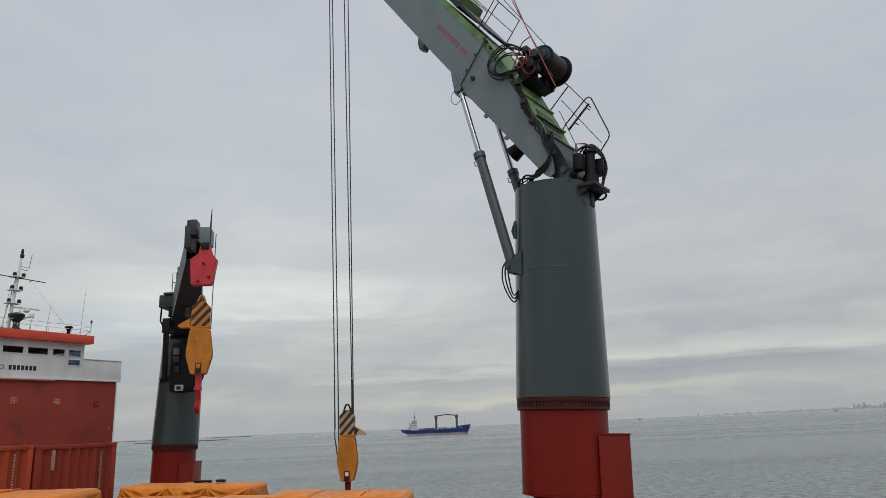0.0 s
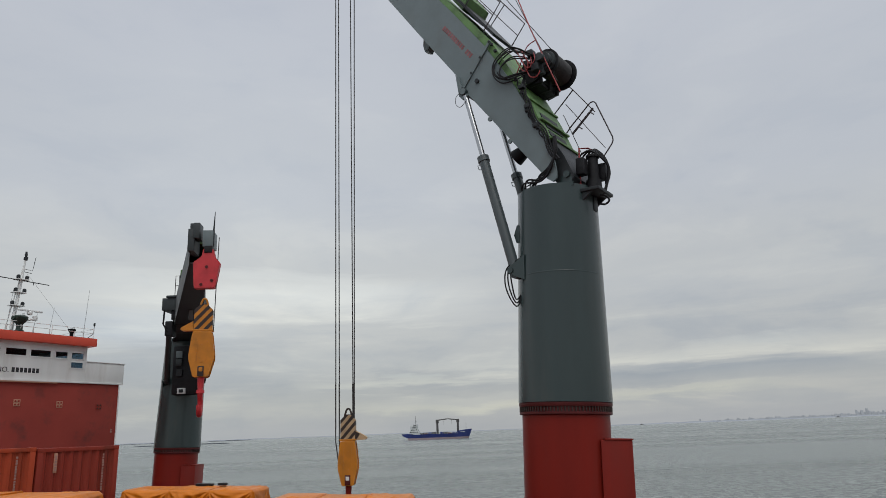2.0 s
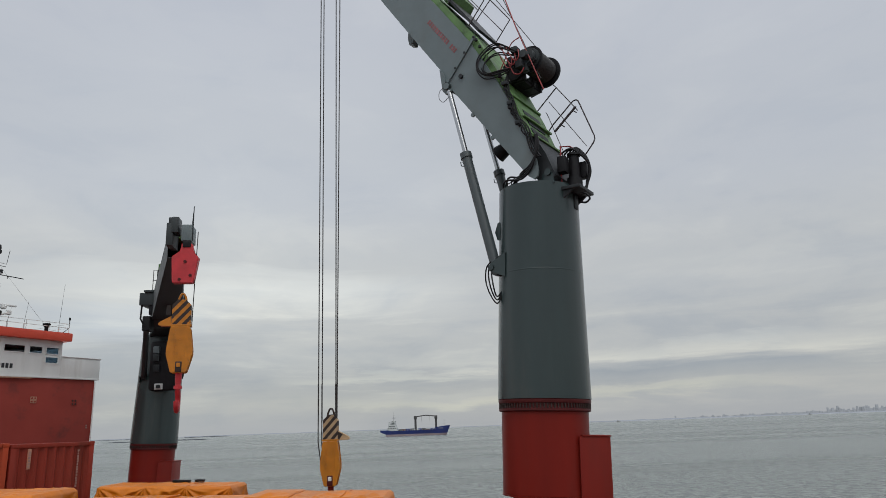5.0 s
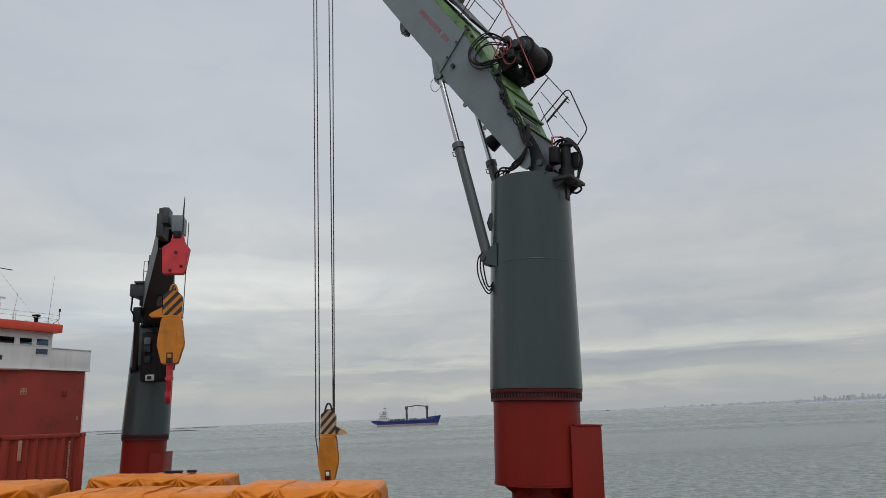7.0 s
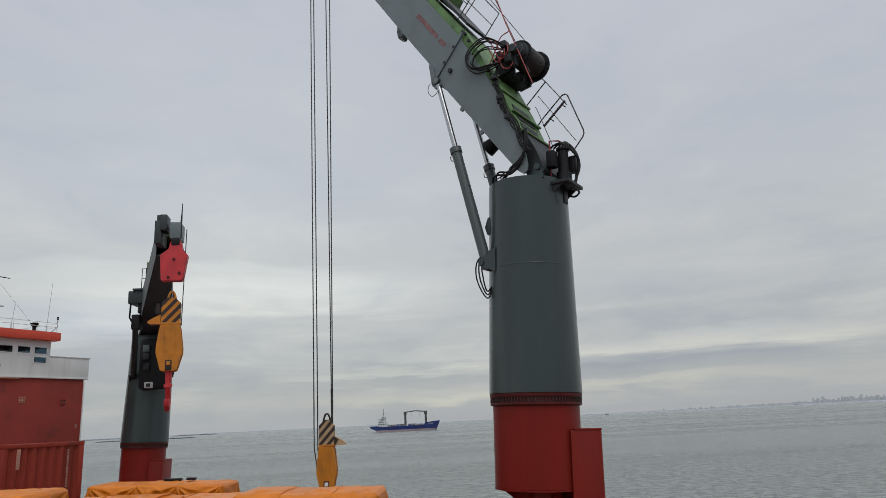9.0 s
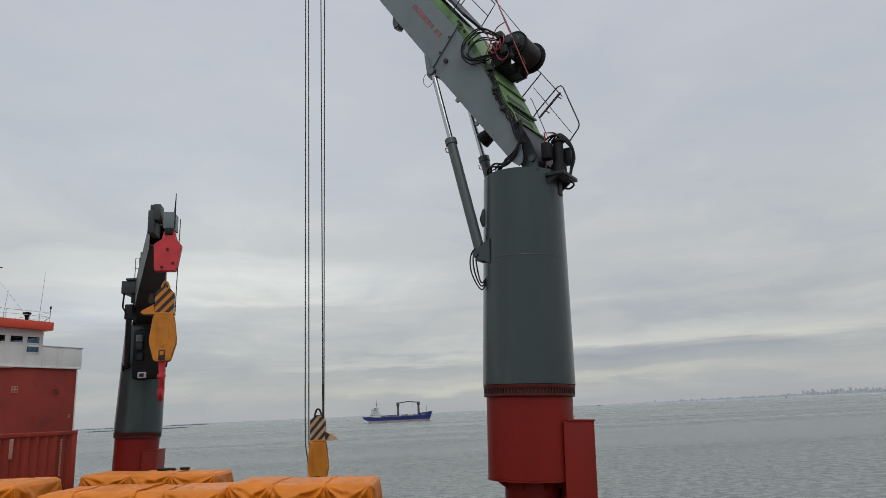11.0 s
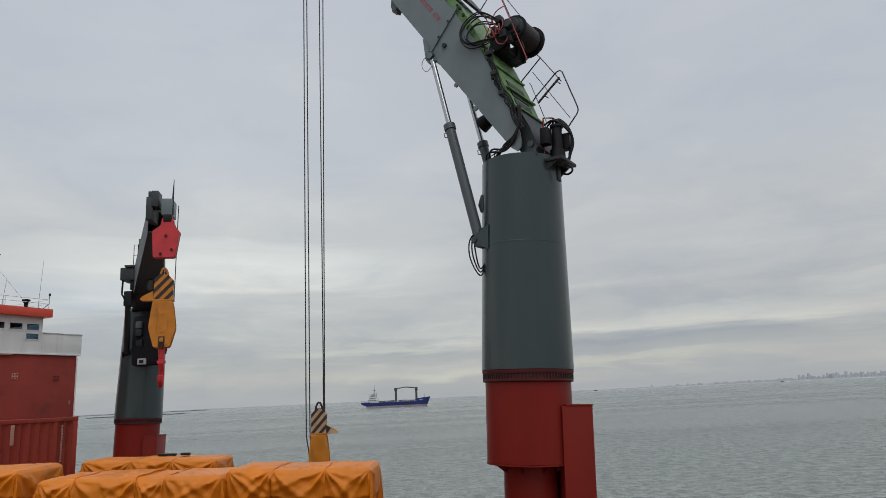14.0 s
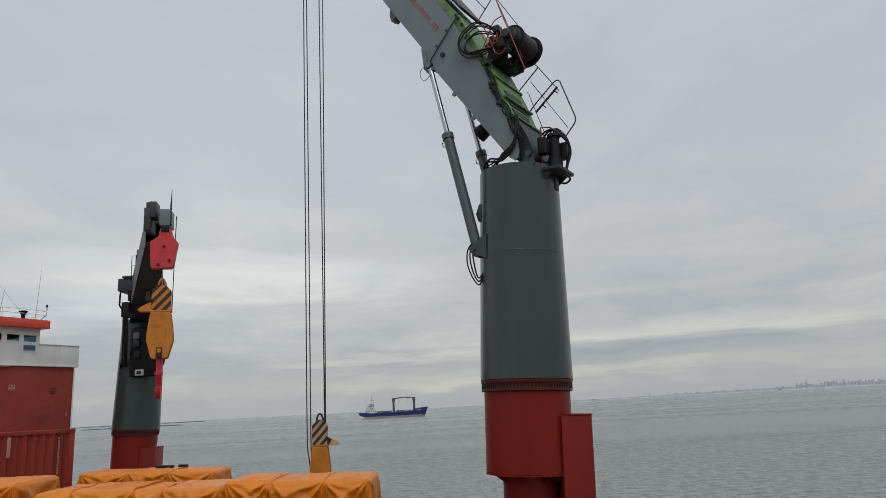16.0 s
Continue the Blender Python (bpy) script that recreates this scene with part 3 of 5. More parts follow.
    bm_lathe(bm, [(0.04, 0.75), (0.06, 0.78), (0.05, 0.92)], 10)
    part("lamp", bm, M["dark"], st)


build_roof_gear()


# ---- containers ----
CONT = Matrix(((0.5, -0.866, 0, -10.49), (0.866, 0.5, 0, 21.7), (0, 0, 1, 0), (0, 0, 0, 1)))


def corrugated(bm, x0, x1, z0, z1, y, depth, pitch):
    """An upright corrugated sheet facing -y."""
    xs = []
    n = max(2, round((x1 - x0) / pitch))
    p = (x1 - x0) / n
    for i in range(n):
        a = x0 + i * p
        xs += [(a, y), (a + 0.27 * p, y), (a + 0.5 * p, y + depth), (a + 0.77 * p, y + depth)]
    xs.append((x1, y))
    lo = [bm.verts.new((x, yy, z0)) for x, yy in xs]
    hi = [bm.verts.new((x, yy, z1)) for x, yy in xs]
    for i in range(len(lo) - 1):
        bm.faces.new((lo[i], lo[i + 1], hi[i + 1], hi[i]))


def build_container(m, paint, label):
    W, Lg, H = 2.44, 6.06, 2.585
    c = thing("shipping_container", m, label, "container", "stacked containers")
    for x in (0, W - 0.16):
        for y in (0, Lg - 0.16):
            bm = B()
            bm_box(bm, (x, y, 0.15), (x + 0.16, y + 0.16, H - 0.12), bevel=0.012)
            part("corner_post", bm, paint, c)
            for z in (0.0, H - 0.12):
                bm = B()
                bm_box(bm, (x - 0.004, y - 0.004, z), (x + 0.168, y + 0.168, z + 0.118), bevel=0.012)
                part("corner_casting", bm, paint, c)
    for z0, z1 in ((0.02, 0.16), (H - 0.12, H - 0.01)):
        for y in (0.01, Lg - 0.12):
            bm = B()
            bm_box(bm, (0.17, y, z0), (W - 0.17, y + 0.11, z1), bevel=0.01)
            part("end_rail", bm, paint, c)
        for x in (0.01, W - 0.09):
            bm = B()
            bm_box(bm, (x, 0.17, z0), (x + 0.08, Lg - 0.17, z1), bevel=0.01)
            part("side_rail", bm, paint, c)
    bm = B()
    corrugated(bm, 0.16, W - 0.16, 0.16, H - 0.12, 0.03, 0.05, 0.262)
    part("end_panel", bm, paint, c, smooth=False)
    bm = B()
    corrugated(bm, 0.16, Lg - 0.16, 0.16, H - 0.12, 0.0, 0.036, 0.278)
    o = part("side_panel", bm, paint, c, smooth=False)
    o.matrix_basis = pose(W - 0.03, 0, 0, 0, 0, 90)
    o = bpy.data.objects.new("side_panel", o.data)
    scene.collection.objects.link(o)
    o.parent = c
    o.matrix_basis = pose(0.07, 0, 0, 0, 0, 90)
    bm = B()
    bm_box(bm, (0.05, 0.05, H - 0.06), (W - 0.05, Lg - 0.05, H - 0.03))
    part("roof_panel", bm, paint, c, smooth=False)
    bm = B()
    bm_box(bm, (0.05, Lg - 0.14, 0.1), (W - 0.05, Lg - 0.04, H - 0.1))
    part("door_end", bm, paint, c, smooth=False)
    bm = B()
    bm_box(bm, (0.05, 0.09, 0.1), (W - 0.05, Lg - 0.15, 0.15))
    part("floor_panel", bm, M["dark"], c, smooth=False)
    return c


def code_bars(c, x, z0, z1, n, w=0.05, y=0.026):
    step = (z1 - z0) / n
    for i in range(n):
        bm = B()
        k = 0.55 + 0.25 * random.random()
        bm_box(bm, (x, y - 0.006, z0 + i * step), (x + w, y - 0.002, z0 + (i + k) * step))
        part("code_bar", bm, M["mark"], c, smooth=False)


def build_containers():
    for col, paint, lab in ((0, "container_red", "dark red corrugated steel shipping container, weathered"),
                            (1, "container_orange", "orange-red corrugated steel shipping container"),
                            (2, "container_red", "dark red corrugated steel shipping container, weathered")):
        for row in (0, 1):
            m = CONT @ pose(-2.44 - 2.50 * col, 0, DECK + 2.59 * row + 0.035 * col)
            c = build_container(m, M[paint], lab)
            if row == 1:
                code_bars(c, 2.44 - 0.50, 1.32, 2.38, 14)
                if col == 0:
                    bm = B()
                    bm_box(bm, (0.47, 0.012, 1.90), (0.57, 0.026, 2.44), bevel=0.004)
                    part("notice_plate", bm, M["patch"], c, "pale weathered notice plate")
                    code_bars(c, 0.49, 1.95, 2.39, 6, 0.06, 0.011)


build_containers()


# ---- tarpaulined cargo ----
def build_tarp(name_m, length, width, height, seed, label, lumps=3, sag=0.10, rough=1.0):
    """Cargo under a roped tarpaulin: a draped sheet with sags between the packs beneath, and gathered folds down its sides."""
    t = thing("tarpaulin_cargo", name_m, label, "tarpaulin", "tarpaulined cargo")
    rnd = random.Random(seed)
    off = Vector((rnd.random() * 50, rnd.random() * 50, seed * 3.1))
    nu, nv, ns = int(length * 48), int(width * 24), 84
    breaks = sorted([0.0, 1.0] + [(i + 1) / lumps + rnd.uniform(-0.08, 0.08) for i in range(lumps - 1)])
    levels = [rnd.uniform(-0.018, 0.018) for _ in range(lumps)]

    def crease(p, sharp):
        """A narrow straight crest, repeated once in each unit of p."""
        return max(0.0, 1 - abs(p % 1.0 - 0.5) * sharp)

    def mask(x, y, k):
        return min(1.0, max(0.0, 0.6 + 2.4 * noise.noise(Vector((x * 0.55, y * 0.55, 13.7 * k)) + off)))

    # straight sharp creases on the sides: start, run, height and half width, for each pack
    lines = {}
    for w in range(12):
        for k in range(lumps):
            rows = []
            for _ in range(5):
                a = rnd.random()
                ang = (1 if a < 0.5 else -1) * rnd.uniform(0.45, 1.25)
                rows.append((a, rnd.uniform(-0.05, 0.22), math.cos(ang), abs(math.sin(ang)), rnd.uniform(0.45, 1.05), rnd.uniform(0.030, 0.052), rnd.uniform(0.070, 0.120)))
                if ang < 0:
                    rows[-1] = (a, rows[-1][1], -rows[-1][2], *rows[-1][3:])
            lines[w, k] = rows

    def sharp_creases(s, k, along, drop, a, b):
        h = 0.0
        for f, d0, dx, dy, run, up, wide in lines[s, k]:
            px, py = along - (a + f * (b - a)), drop - d0
            t = px * dx + py * dy
            if -wide < t < run + wide:
                q = abs(py * dx - px * dy) / wide
                if q < 1:
                    h += up * (1 - q) * min(1.0, (t + wide) / 0.08, (run + wide - t) / 0.12)
        return h

    def pack(u):
        return max(i for i in range(lumps) if u >= breaks[i] - 1e-9)

    def top(u, v):
        x, y = u * length, v * width
        k = pack(u)
        a, b = breaks[k], breaks[k + 1]
        f = (u - a) / (b - a)
        inner = min(1.0, min(x, length - x, y, width - y) / 0.16)
        z = levels[k] - 0.55 * sag * (1 - 0.55 * v) * math.sin(math.pi * f) * rnd_s[k]
        edge = min(f, 1 - f) * (b - a) * length
        z -= 0.014 * max(0.0, 1 - edge / 0.05)
        z += inner * 0.5 * rough * sharp_creases(11, k, x, y * 0.6, a * length, b * length)
        z += inner * 0.012 * noise.noise(Vector((x * 0.9, y * 0.9, 0)) + off)
        z += inner * rough * 0.022 * crease(x * 0.9 + y * 1.3 + k * 0.37, 5.0) * mask(x, y, 1)
        z += inner * rough * 0.020 * crease(x * 1.5 - y * 0.9 + k * 0.61, 5.5) * mask(x, y, 2)
        return z

    rnd_s = [rnd.uniform(0.4, 1.2) for _ in range(lumps)]

    def side(s, along, drop):
        """How far the sheet stands off the side: creases that fan down from the corners of each pack, and shallow swags between them."""
        k = pack(min(1.0, max(0.0, along / length))) if s >= 4 else 0
        a, b = (breaks[k] * length, breaks[k + 1] * length) if s >= 4 else (0.0, width)
        mid = (a + b) / 2
        half = max(0.25, (b - a) / 2)
        kk = min(1.0, drop / 0.10)
        # pleats that fan down from the two upper corners of the pack
        fan = 0.0
        for q, x in ((1, along - a), (2, b - along)):
            r, th = math.hypot(x, drop), math.atan2(drop, max(x, 1e-6)) / (math.pi / 2)
            wave = th * (2.6 + 0.7 * math.sin(3.1 * k + 1.7 * s + q)) + 0.37 * k + 0.21 * s + 0.5 * q
            ridge = 1 - abs(2 * (wave % 1.0) - 1)
            fan += ridge ** 1.25 * min(1.0, r / 0.22) * math.exp(-r / (0.50 * half + 0.14))
        swag = math.sin(math.pi * min(1.0, max(0.0, (along - a) / max(0.1, b - a)))) ** 2
        loose = crease(along * 0.75 + drop * 1.5 * (along - mid) + 0.31 * k, 3.0) * mask(along, drop, 9 + s)
        hem = 0.50 + 0.07 * swag + 0.03 * math.sin(4.0 * along + k)
        tuck = min(1.0, max(0.0, (drop - hem) / 0.025))
        seam = max(0.0, 1 - min(along - a, b - along) / 0.06)
        belly = 0.060 * swag * min(1.0, drop / 0.35)
        return 0.03 + rough * kk * (0.165 * fan + 0.025 * loose + sharp_creases(s, k, along, drop, a, b) + belly - 0.03 * seam) * (1.0 if s >= 4 else 0.4) - 0.07 * tuck * kk

    bm = B()
    grid = {}
    # the sheet is one grid: the top in the middle, folded down on all four sides
    U = [(-1, k) for k in range(ns, 0, -1)] + [(0, i) for i in range(nu + 1)] + [(1, k) for k in range(1, ns + 1)]
    V = [(-1, k) for k in range(ns, 0, -1)] + [(0, j) for j in range(nv + 1)] + [(1, k) for k in range(1, ns + 1)]
    hang = height - 0.05

    def place(a, b):
        (ua, ui), (va, vi) = U[a], V[b]
        u = {-1: 0.0, 0: ui / nu, 1: 1.0}[ua]
        v = {-1: 0.0, 0: vi / nv, 1: 1.0}[va]
        du = (ui / ns) * hang if ua else 0.0
        dv = (vi / ns) * hang if va else 0.0
        x, y = u * length, v * width
        z = height + top(u, v)
        rim = 0.03
        if not ua and not va:
            e = min(x, length - x, y, width - y)
            z -= rim * max(0, 1 - e / 0.045) ** 2
        d = max(du, dv)
        z0 = z - rim
        if d:
            z = z0 - d * z0 / height
            if du and not dv:
                x += ua * side(1 + ua, y, d)
            elif dv and not du:
                y += va * side(5 + va, x, d)
            else:
                w = 0.05 + 0.16 * min(du, dv) / hang
                x += ua * w * min(1, du / 0.3)
                y += va * w * min(1, dv / 0.3)
        return bm.verts.new((x, y, max(z, 0.0)))

    for a in range(len(U)):
        for b in range(len(V)):
            grid[a, b] = place(a, b)
    for a in range(len(U) - 1):
        for b in range(len(V) - 1):
            bm.faces.new((grid[a, b], grid[a + 1, b], grid[a + 1, b + 1], grid[a, b + 1]))
    o = part("sheet", bm, M["tarp"], t, "crumpled orange tarpaulin sheet")
    me = o.data
    me.set_sharp_from_angle(angle=radians(85))
    # lashing ropes over the sheet
    for k in range(1, lumps):
        u = breaks[k]
        pts = []
        for b in range(0, len(V), 2):
            a = U.index((0, min(nu, max(0, round(u * nu)))))
            p = me.vertices[a * len(V) + b].co
            pts.append((p.x, p.y, p.z + 0.012))
        bm = B()
        bm_tube(bm, pts, 0.014, 5)
        part("lashing", bm, M["tarp"], t)
    return t


def build_tarps():
    def at(x, y, z, yaw):
        return pose(x, y, z, 0, 1.4, yaw)
    build_tarp(at(-4.02, 14.35, 8.66, -1.5), 2.78, 1.65, 2.13, 3, "orange tarpaulin roped over stacked cargo, sagging between packs", 3, 0.06)
    build_tarp(at(-7.55, 14.10, 8.66, 1.0), 3.46, 1.70, 2.13, 8, "orange tarpaulin draped over a long stack of cargo", 4, 0.05)
    build_tarp(at(-12.35, 14.9, 8.66, 2.0), 3.85, 1.9, 2.36, 14, "higher orange tarpaulin over cargo beside the containers", 2, 0.03)
    build_tarp(pose(-9.78, 20.5, 8.76, 0, 2.2, -0.8), 3.72, 1.5, 1.95, 21, "orange tarpaulin over a low stack near the second crane", 3, 0.03, 0.75)


build_tarps()


# ---- deck cranes ----
PIVOT = Vector((-0.75, 0, 12.25))             # boom hinge on the column, in the slewing frame
FOOT = (1.76, -2.66)                          # luffing cylinder's foot, from the hinge
LUG = (3.16, 3.72)                            # luffing cylinder's head on the boom
LOWER = [(0.21, 0.08), (0.24, -0.08), (0.36, -0.16), (0.53, -0.03), (3.03, 3.60), (3.32, 3.72), (3.42, 4.42), (4.58, 6.12), (9.42, 13.36)]
HEAD = Vector((9.30, 0, 14.00))               # axle of the head sheaves on the boom
UPPER = [(8.52, 14.28), (3.25, 6.95), (2.02, 5.18), (1.20, 3.44), (0.76, 2.38), (0.42, 1.38), (0.31, 0.88), (0.24, 0.40)]

PLATE_EDGE = [(x + 0.86 * k, z - 0.50 * k) for (x, z), k in zip(UPPER, (0.10, 0.22, 0.27, 0.18, 0.14, 0.08, 0.03, 0.0))]   # back edge of the side plates


def half_width(x, z):
    d = max(0.0, x * 0.747 + z * 0.665 - 4.954)   # tapers past the collar
    return 1.0 - 0.055 * d


def build_crane(m):
    crane = thing("deck_crane", m, "grey deck crane on a red pedestal, boom raised, green back", "crane", "deck cranes")
    # pedestal, standing part
    bm = B()
    bm_lathe(bm, [(1.17, 3.36), (1.195, 3.38), (1.205, 5.52), (1.19, 5.54)], 64)
    part("pedestal", bm, M["red_oxide"], crane, "red oxide painted steel pedestal")
    bm = B()
    bm_lathe(bm, [(0.74, 0.0), (0.74, 3.36)], 48)
    part("pedestal_base", bm, M["red_oxide"], crane)
    bm = B()
    bm_lathe(bm, [(1.215, 3.33), (1.215, 3.37)], 64)
    part("pedestal_lip", bm, M["red_oxide"], crane)
    for ang in (200, 245, 290, 335):
        bm = B()
        bm_prism(bm, [(0.72, 3.33), (1.08, 3.33), (0.72, 3.08)], -0.02, 0.02)
        part("gusset", bm, M["red_oxide"], crane).matrix_basis = pose(0, 0, 0, 0, 0, ang)
    bm = B()
    bm_box(bm, (0.74, -1.05, 0), (1.56, 0.30, 4.88), bevel=0.02)
    part("pedestal_box", bm, M["red_oxide"], crane, "upright red steel box beside the pedestal")
    bm = B()
    bm_box(bm, (0.84, -1.07, 4.88), (1.58, 0.32, 4.92), bevel=0.008)
    part("box_lid", bm, M["red_oxide"], crane)
    # slewing ring
    bm = B()
    bm_lathe(bm, [(1.26, 5.53), (1.275, 5.55), (1.275, 5.60), (1.235, 5.62), (1.235, 5.73), (1.275, 5.75), (1.29, 5.80), (1.29, 5.84), (1.24, 5.90)], 72)
    part("slewing_ring", bm, M["ring_red"], crane, "dark red slewing ring with bolts")
    me = None
    for k in range(84):
        if me is None:
            bm = B()
            bm_rod(bm, (1.258, 0, 5.605), (1.258, 0, 5.745), 0.019, seg=8)
            bolt = part("bolt", bm, M["stripe_dark"], crane)
            me = bolt.data
        else:
            bolt = new("bolt", me)
            bolt.parent = crane
        bolt.matrix_basis = pose(0, 0, 0, 0, 0, k * 360 / 84)
    # slewing column
    bm = B()
    bm_lathe(bm, [(1.30, 5.86)] + [(1.30 - 0.1255 * k / 24, 5.90 + 6.07 * k / 24) for k in range(25)] + [(1.13, 11.975)], 72)
    column = part("column", bm, M["crane_grey"], crane, "tapered grey steel crane column with a weld seam")
    bm = B()
    bm_lathe(bm, [(1.10, 11.95), (1.10, 11.985)], 48)
    part("top_deck", bm, M["crane_grey"], column)
    bm = B()
    bm_lathe(bm, [(1.227, 9.375), (1.2315, 9.385), (1.2312, 9.405), (1.2265, 9.415)], 72)
    part("weld_seam", bm, M["crane_grey"], column)
    for k in range(2):
        y = (1, -1)[k]
        # hinge cheek
        bm = B()
        bm_prism(bm, [(-0.92, 11.9), (-0.50, 11.9), (-0.56, 12.25), (-0.66, 12.33), (-0.80, 12.33), (-0.88, 12.25)], y * 0.70, y * 0.80)
        bm_rod(bm, (PIVOT.x, y * 0.8, PIVOT.z), (PIVOT.x, y * 0.86, PIVOT.z), 0.10, seg=20)
        part("hinge_cheek", bm, M["crane_grey"], column)
        # cylinder foot bracket
        fx, fz = PIVOT.x + FOOT[0], PIVOT.z + FOOT[1]
        bm = B()
        bm_prism(bm, [(0.55, fz + 0.40), (fx + 0.05, fz + 0.11), (fx + 0.06, fz - 0.10), (0.55, fz - 0.32)], y * 0.88, y * 0.93)
        bm_prism(bm, [(0.55, fz + 0.40), (fx + 0.05, fz + 0.11), (fx + 0.06, fz - 0.10), (0.55, fz - 0.32)], y * 1.09, y * 1.13)
        bm_rod(bm, (fx, y * 0.84, fz), (fx, y * 1.17, fz), 0.09, seg=14)
        part("cylinder_bracket", bm, M["crane_grey"], column)
        # hoses that loop at the foot
        for i in range(3):
            q = 0.05 * i
            bm = B()
            bm_tube(bm, curve_pts([(fx - 0.25, y * 1.0, fz + 0.35), (fx + 0.04 + q, y * (1.02 + q), fz + 0.05), (fx + 0.02 + q * 1.4, y * (1.02 + q), fz - 0.42 - q), (fx - 0.10, y * 0.98, fz - 0.84 - q * 2), (fx - 0.32, y * 0.92, fz - 0.55)]), 0.022, 6)
            part("hose", bm, M["black"], column)
    # stop bracket on the flank
    bm = B()
    bm_prism(bm, [(0.80, 11.05), (0.96, 11.0), (1.06, 10.72), (0.98, 10.48), (0.80, 10.45)], 0.74, 0.80)
    part("stop_bracket", bm, M["crane_grey"], column)
    # hoses that rise from the column into the boom foot
    for i, (x0, rise, back) in enumerate(((0.78, 0.16, 0.0), (0.66, 0.24, 0.05), (0.46, 0.10, 0.10), (0.34, 0.15, 0.14))):
        bm = B()
        bm_tube(bm, curve_pts([(x0, 0.62, 11.96), (x0 + 0.02, 0.70, 12.0 + rise), (x0 - 0.16, 0.82, 12.10 + rise), (0.05, 0.95, 12.16 + 0.06 * i), (-0.32, 1.06, 12.36 + 0.05 * i), (-0.52 - back * 0.5, 1.10, 12.80 + back), (-0.50 - back * 0.4, 1.06, 13.4)]), 0.029, 8)
        part("hose", bm, M["black"], column)
    for i in range(2):
        bm = B()
        bm_tube(bm, [(0.72 - 0.20 * i, 0.70, 11.96), (0.72 - 0.20 * i, 0.70, 12.17 + 0.12 * i), (0.30 - 0.20 * i, 0.80, 12.24 + 0.12 * i)], 0.019, 6)
        part("pipe", bm, M["dark"], column)
    # red service pipes behind the boom foot
    bm = B()
    bm_tube(bm, [(-0.95, 0.35, 11.95), (-0.95, 0.35, 13.15), (-1.12, 0.1, 13.2), (-1.30, -0.2, 13.1)], 0.025, 7)
    bm_tube(bm, [(-0.95, 0.35, 12.6), (-1.15, 0.05, 12.6)], 0.022, 7)
    part("red_pipe", bm, M["red_pipe"], column)
    # slewing drive on the back of the column
    bm = B()
    bm_box(bm, (-1.68, -0.55, 11.60), (-0.98, 0.46, 11.70), pose(0, 0, 0), bevel=0.02)
    bm_prism(bm, [(-1.0, 11.60), (-1.0, 11.25), (-1.45, 11.60)], -0.55, -0.48)
    bm_prism(bm, [(-1.0, 11.60), (-1.0, 11.25), (-1.45, 11.60)], 0.33, 0.40)
    part("drive_shelf", bm, M["dark"], column)
    bm = B()
    bm_rod(bm, (-1.32, -0.05, 11.62), (-1.32, -0.05, 12.05), 0.24, 0.22, 20)
    bm_rod(bm, (-1.32, -0.05, 12.05), (-1.32, -0.05, 12.75), 0.17, 0.15, 18)
    bm_rod(bm, (-1.32, -0.05, 12.75), (-1.32, -0.05, 12.82), 0.20, 0.20, 18)
    bm_box(bm, (-1.62, -0.45, 12.1), (-1.35, -0.2, 12.6), bevel=0.03)
    bm_box(bm, (-1.25, 0.15, 12.15), (-1.0, 0.45, 12.65), bevel=0.03)
    part("slewing_motor", bm, M["black"], column)
    for i in range(4):
        q = 0.09 * i
        bm = B()
        bm_tube(bm, curve_pts([(-1.25 + q, -0.1 + q, 12.8), (-1.35, -0.15 + q, 13.05 - q * 0.5), (-1.62 - q * 0.3, -0.25, 12.75 - q), (-1.74 + q * 0.5, -0.25, 12.25 - q), (-1.62, -0.15, 11.8 - q * 0.6), (-1.55, 0.0, 11.65)]), 0.03, 7)
        part("drive_hose", bm, M["black"], column)
    bm = B()
    bm_tube(bm, curve_pts([(-1.55, 0.1, 11.5), (-1.68, 0.05, 11.5), (-1.78, 0.0, 11.35), (-1.65, 0.0, 11.25), (-1.5, 0.05, 11.28)]), 0.03, 7)
    part("drive_hose", bm, M["black"], column)
    bm = B()
    bm_box(bm, (-1.30, -0.30, 11.15), (-1.14, -0.05, 11.60), bevel=0.03)
    part("drive_cover", bm, M["dark"], column)
    for o in column.children:
        if o.name.split(".")[0] in ("drive_shelf", "slewing_motor", "drive_hose", "drive_cover"):
            o.matrix_basis = pose(0.08, 0.12, 0.12)
    # boom: belly plate, with the two side plates as parts
    bm = B()
    for (x0, z0), (x1, z1) in zip(LOWER[3:], LOWER[4:]):
        d = Vector((x1 - x0, z1 - z0)).normalized()
        nx, nz = -d.y * 0.05, d.x * 0.05
        bm_prism(bm, [(x0 + nx, z0 + nz), (x1 + nx, z1 + nz), (x1 + 2 * nx, z1 + 2 * nz), (x0 + 2 * nx, z0 + 2 * nz)], -0.93, 0.93, lambda x, z, y: y * half_width(x, z))
    boom = part("boom", bm, M["boom_grey"], crane, "grey box-girder crane boom", smooth=False)
    for s in (1, -1):
        bm = B()
        for outline in (LOWER[:6] + PLATE_EDGE[2:], LOWER[5:] + PLATE_EDGE[:3]):
            bm_prism(bm, outline, s * 0.94, s * 1.0, lambda x, z, y: y * half_width(x, z))
        part("side_plate", bm, M["boom_grey"], boom, smooth=False)
    # hinge block between the plates, its dark colour standing in for shade there
    bm = B()
    bm_prism(bm, [(-0.22, -0.10), (-0.05, -0.30), (0.30, -0.22), (0.60, 0.30), (0.70, 1.30), (0.36, 1.30), (0.02, 0.60)], -0.80, 0.80)
    part("hinge_block", bm, M["dark"], boom, "steel hinge block, shade between the plates painted in dark")
    # green back, proud of the side plates
    bm = B()
    pts = UPPER[0:6]
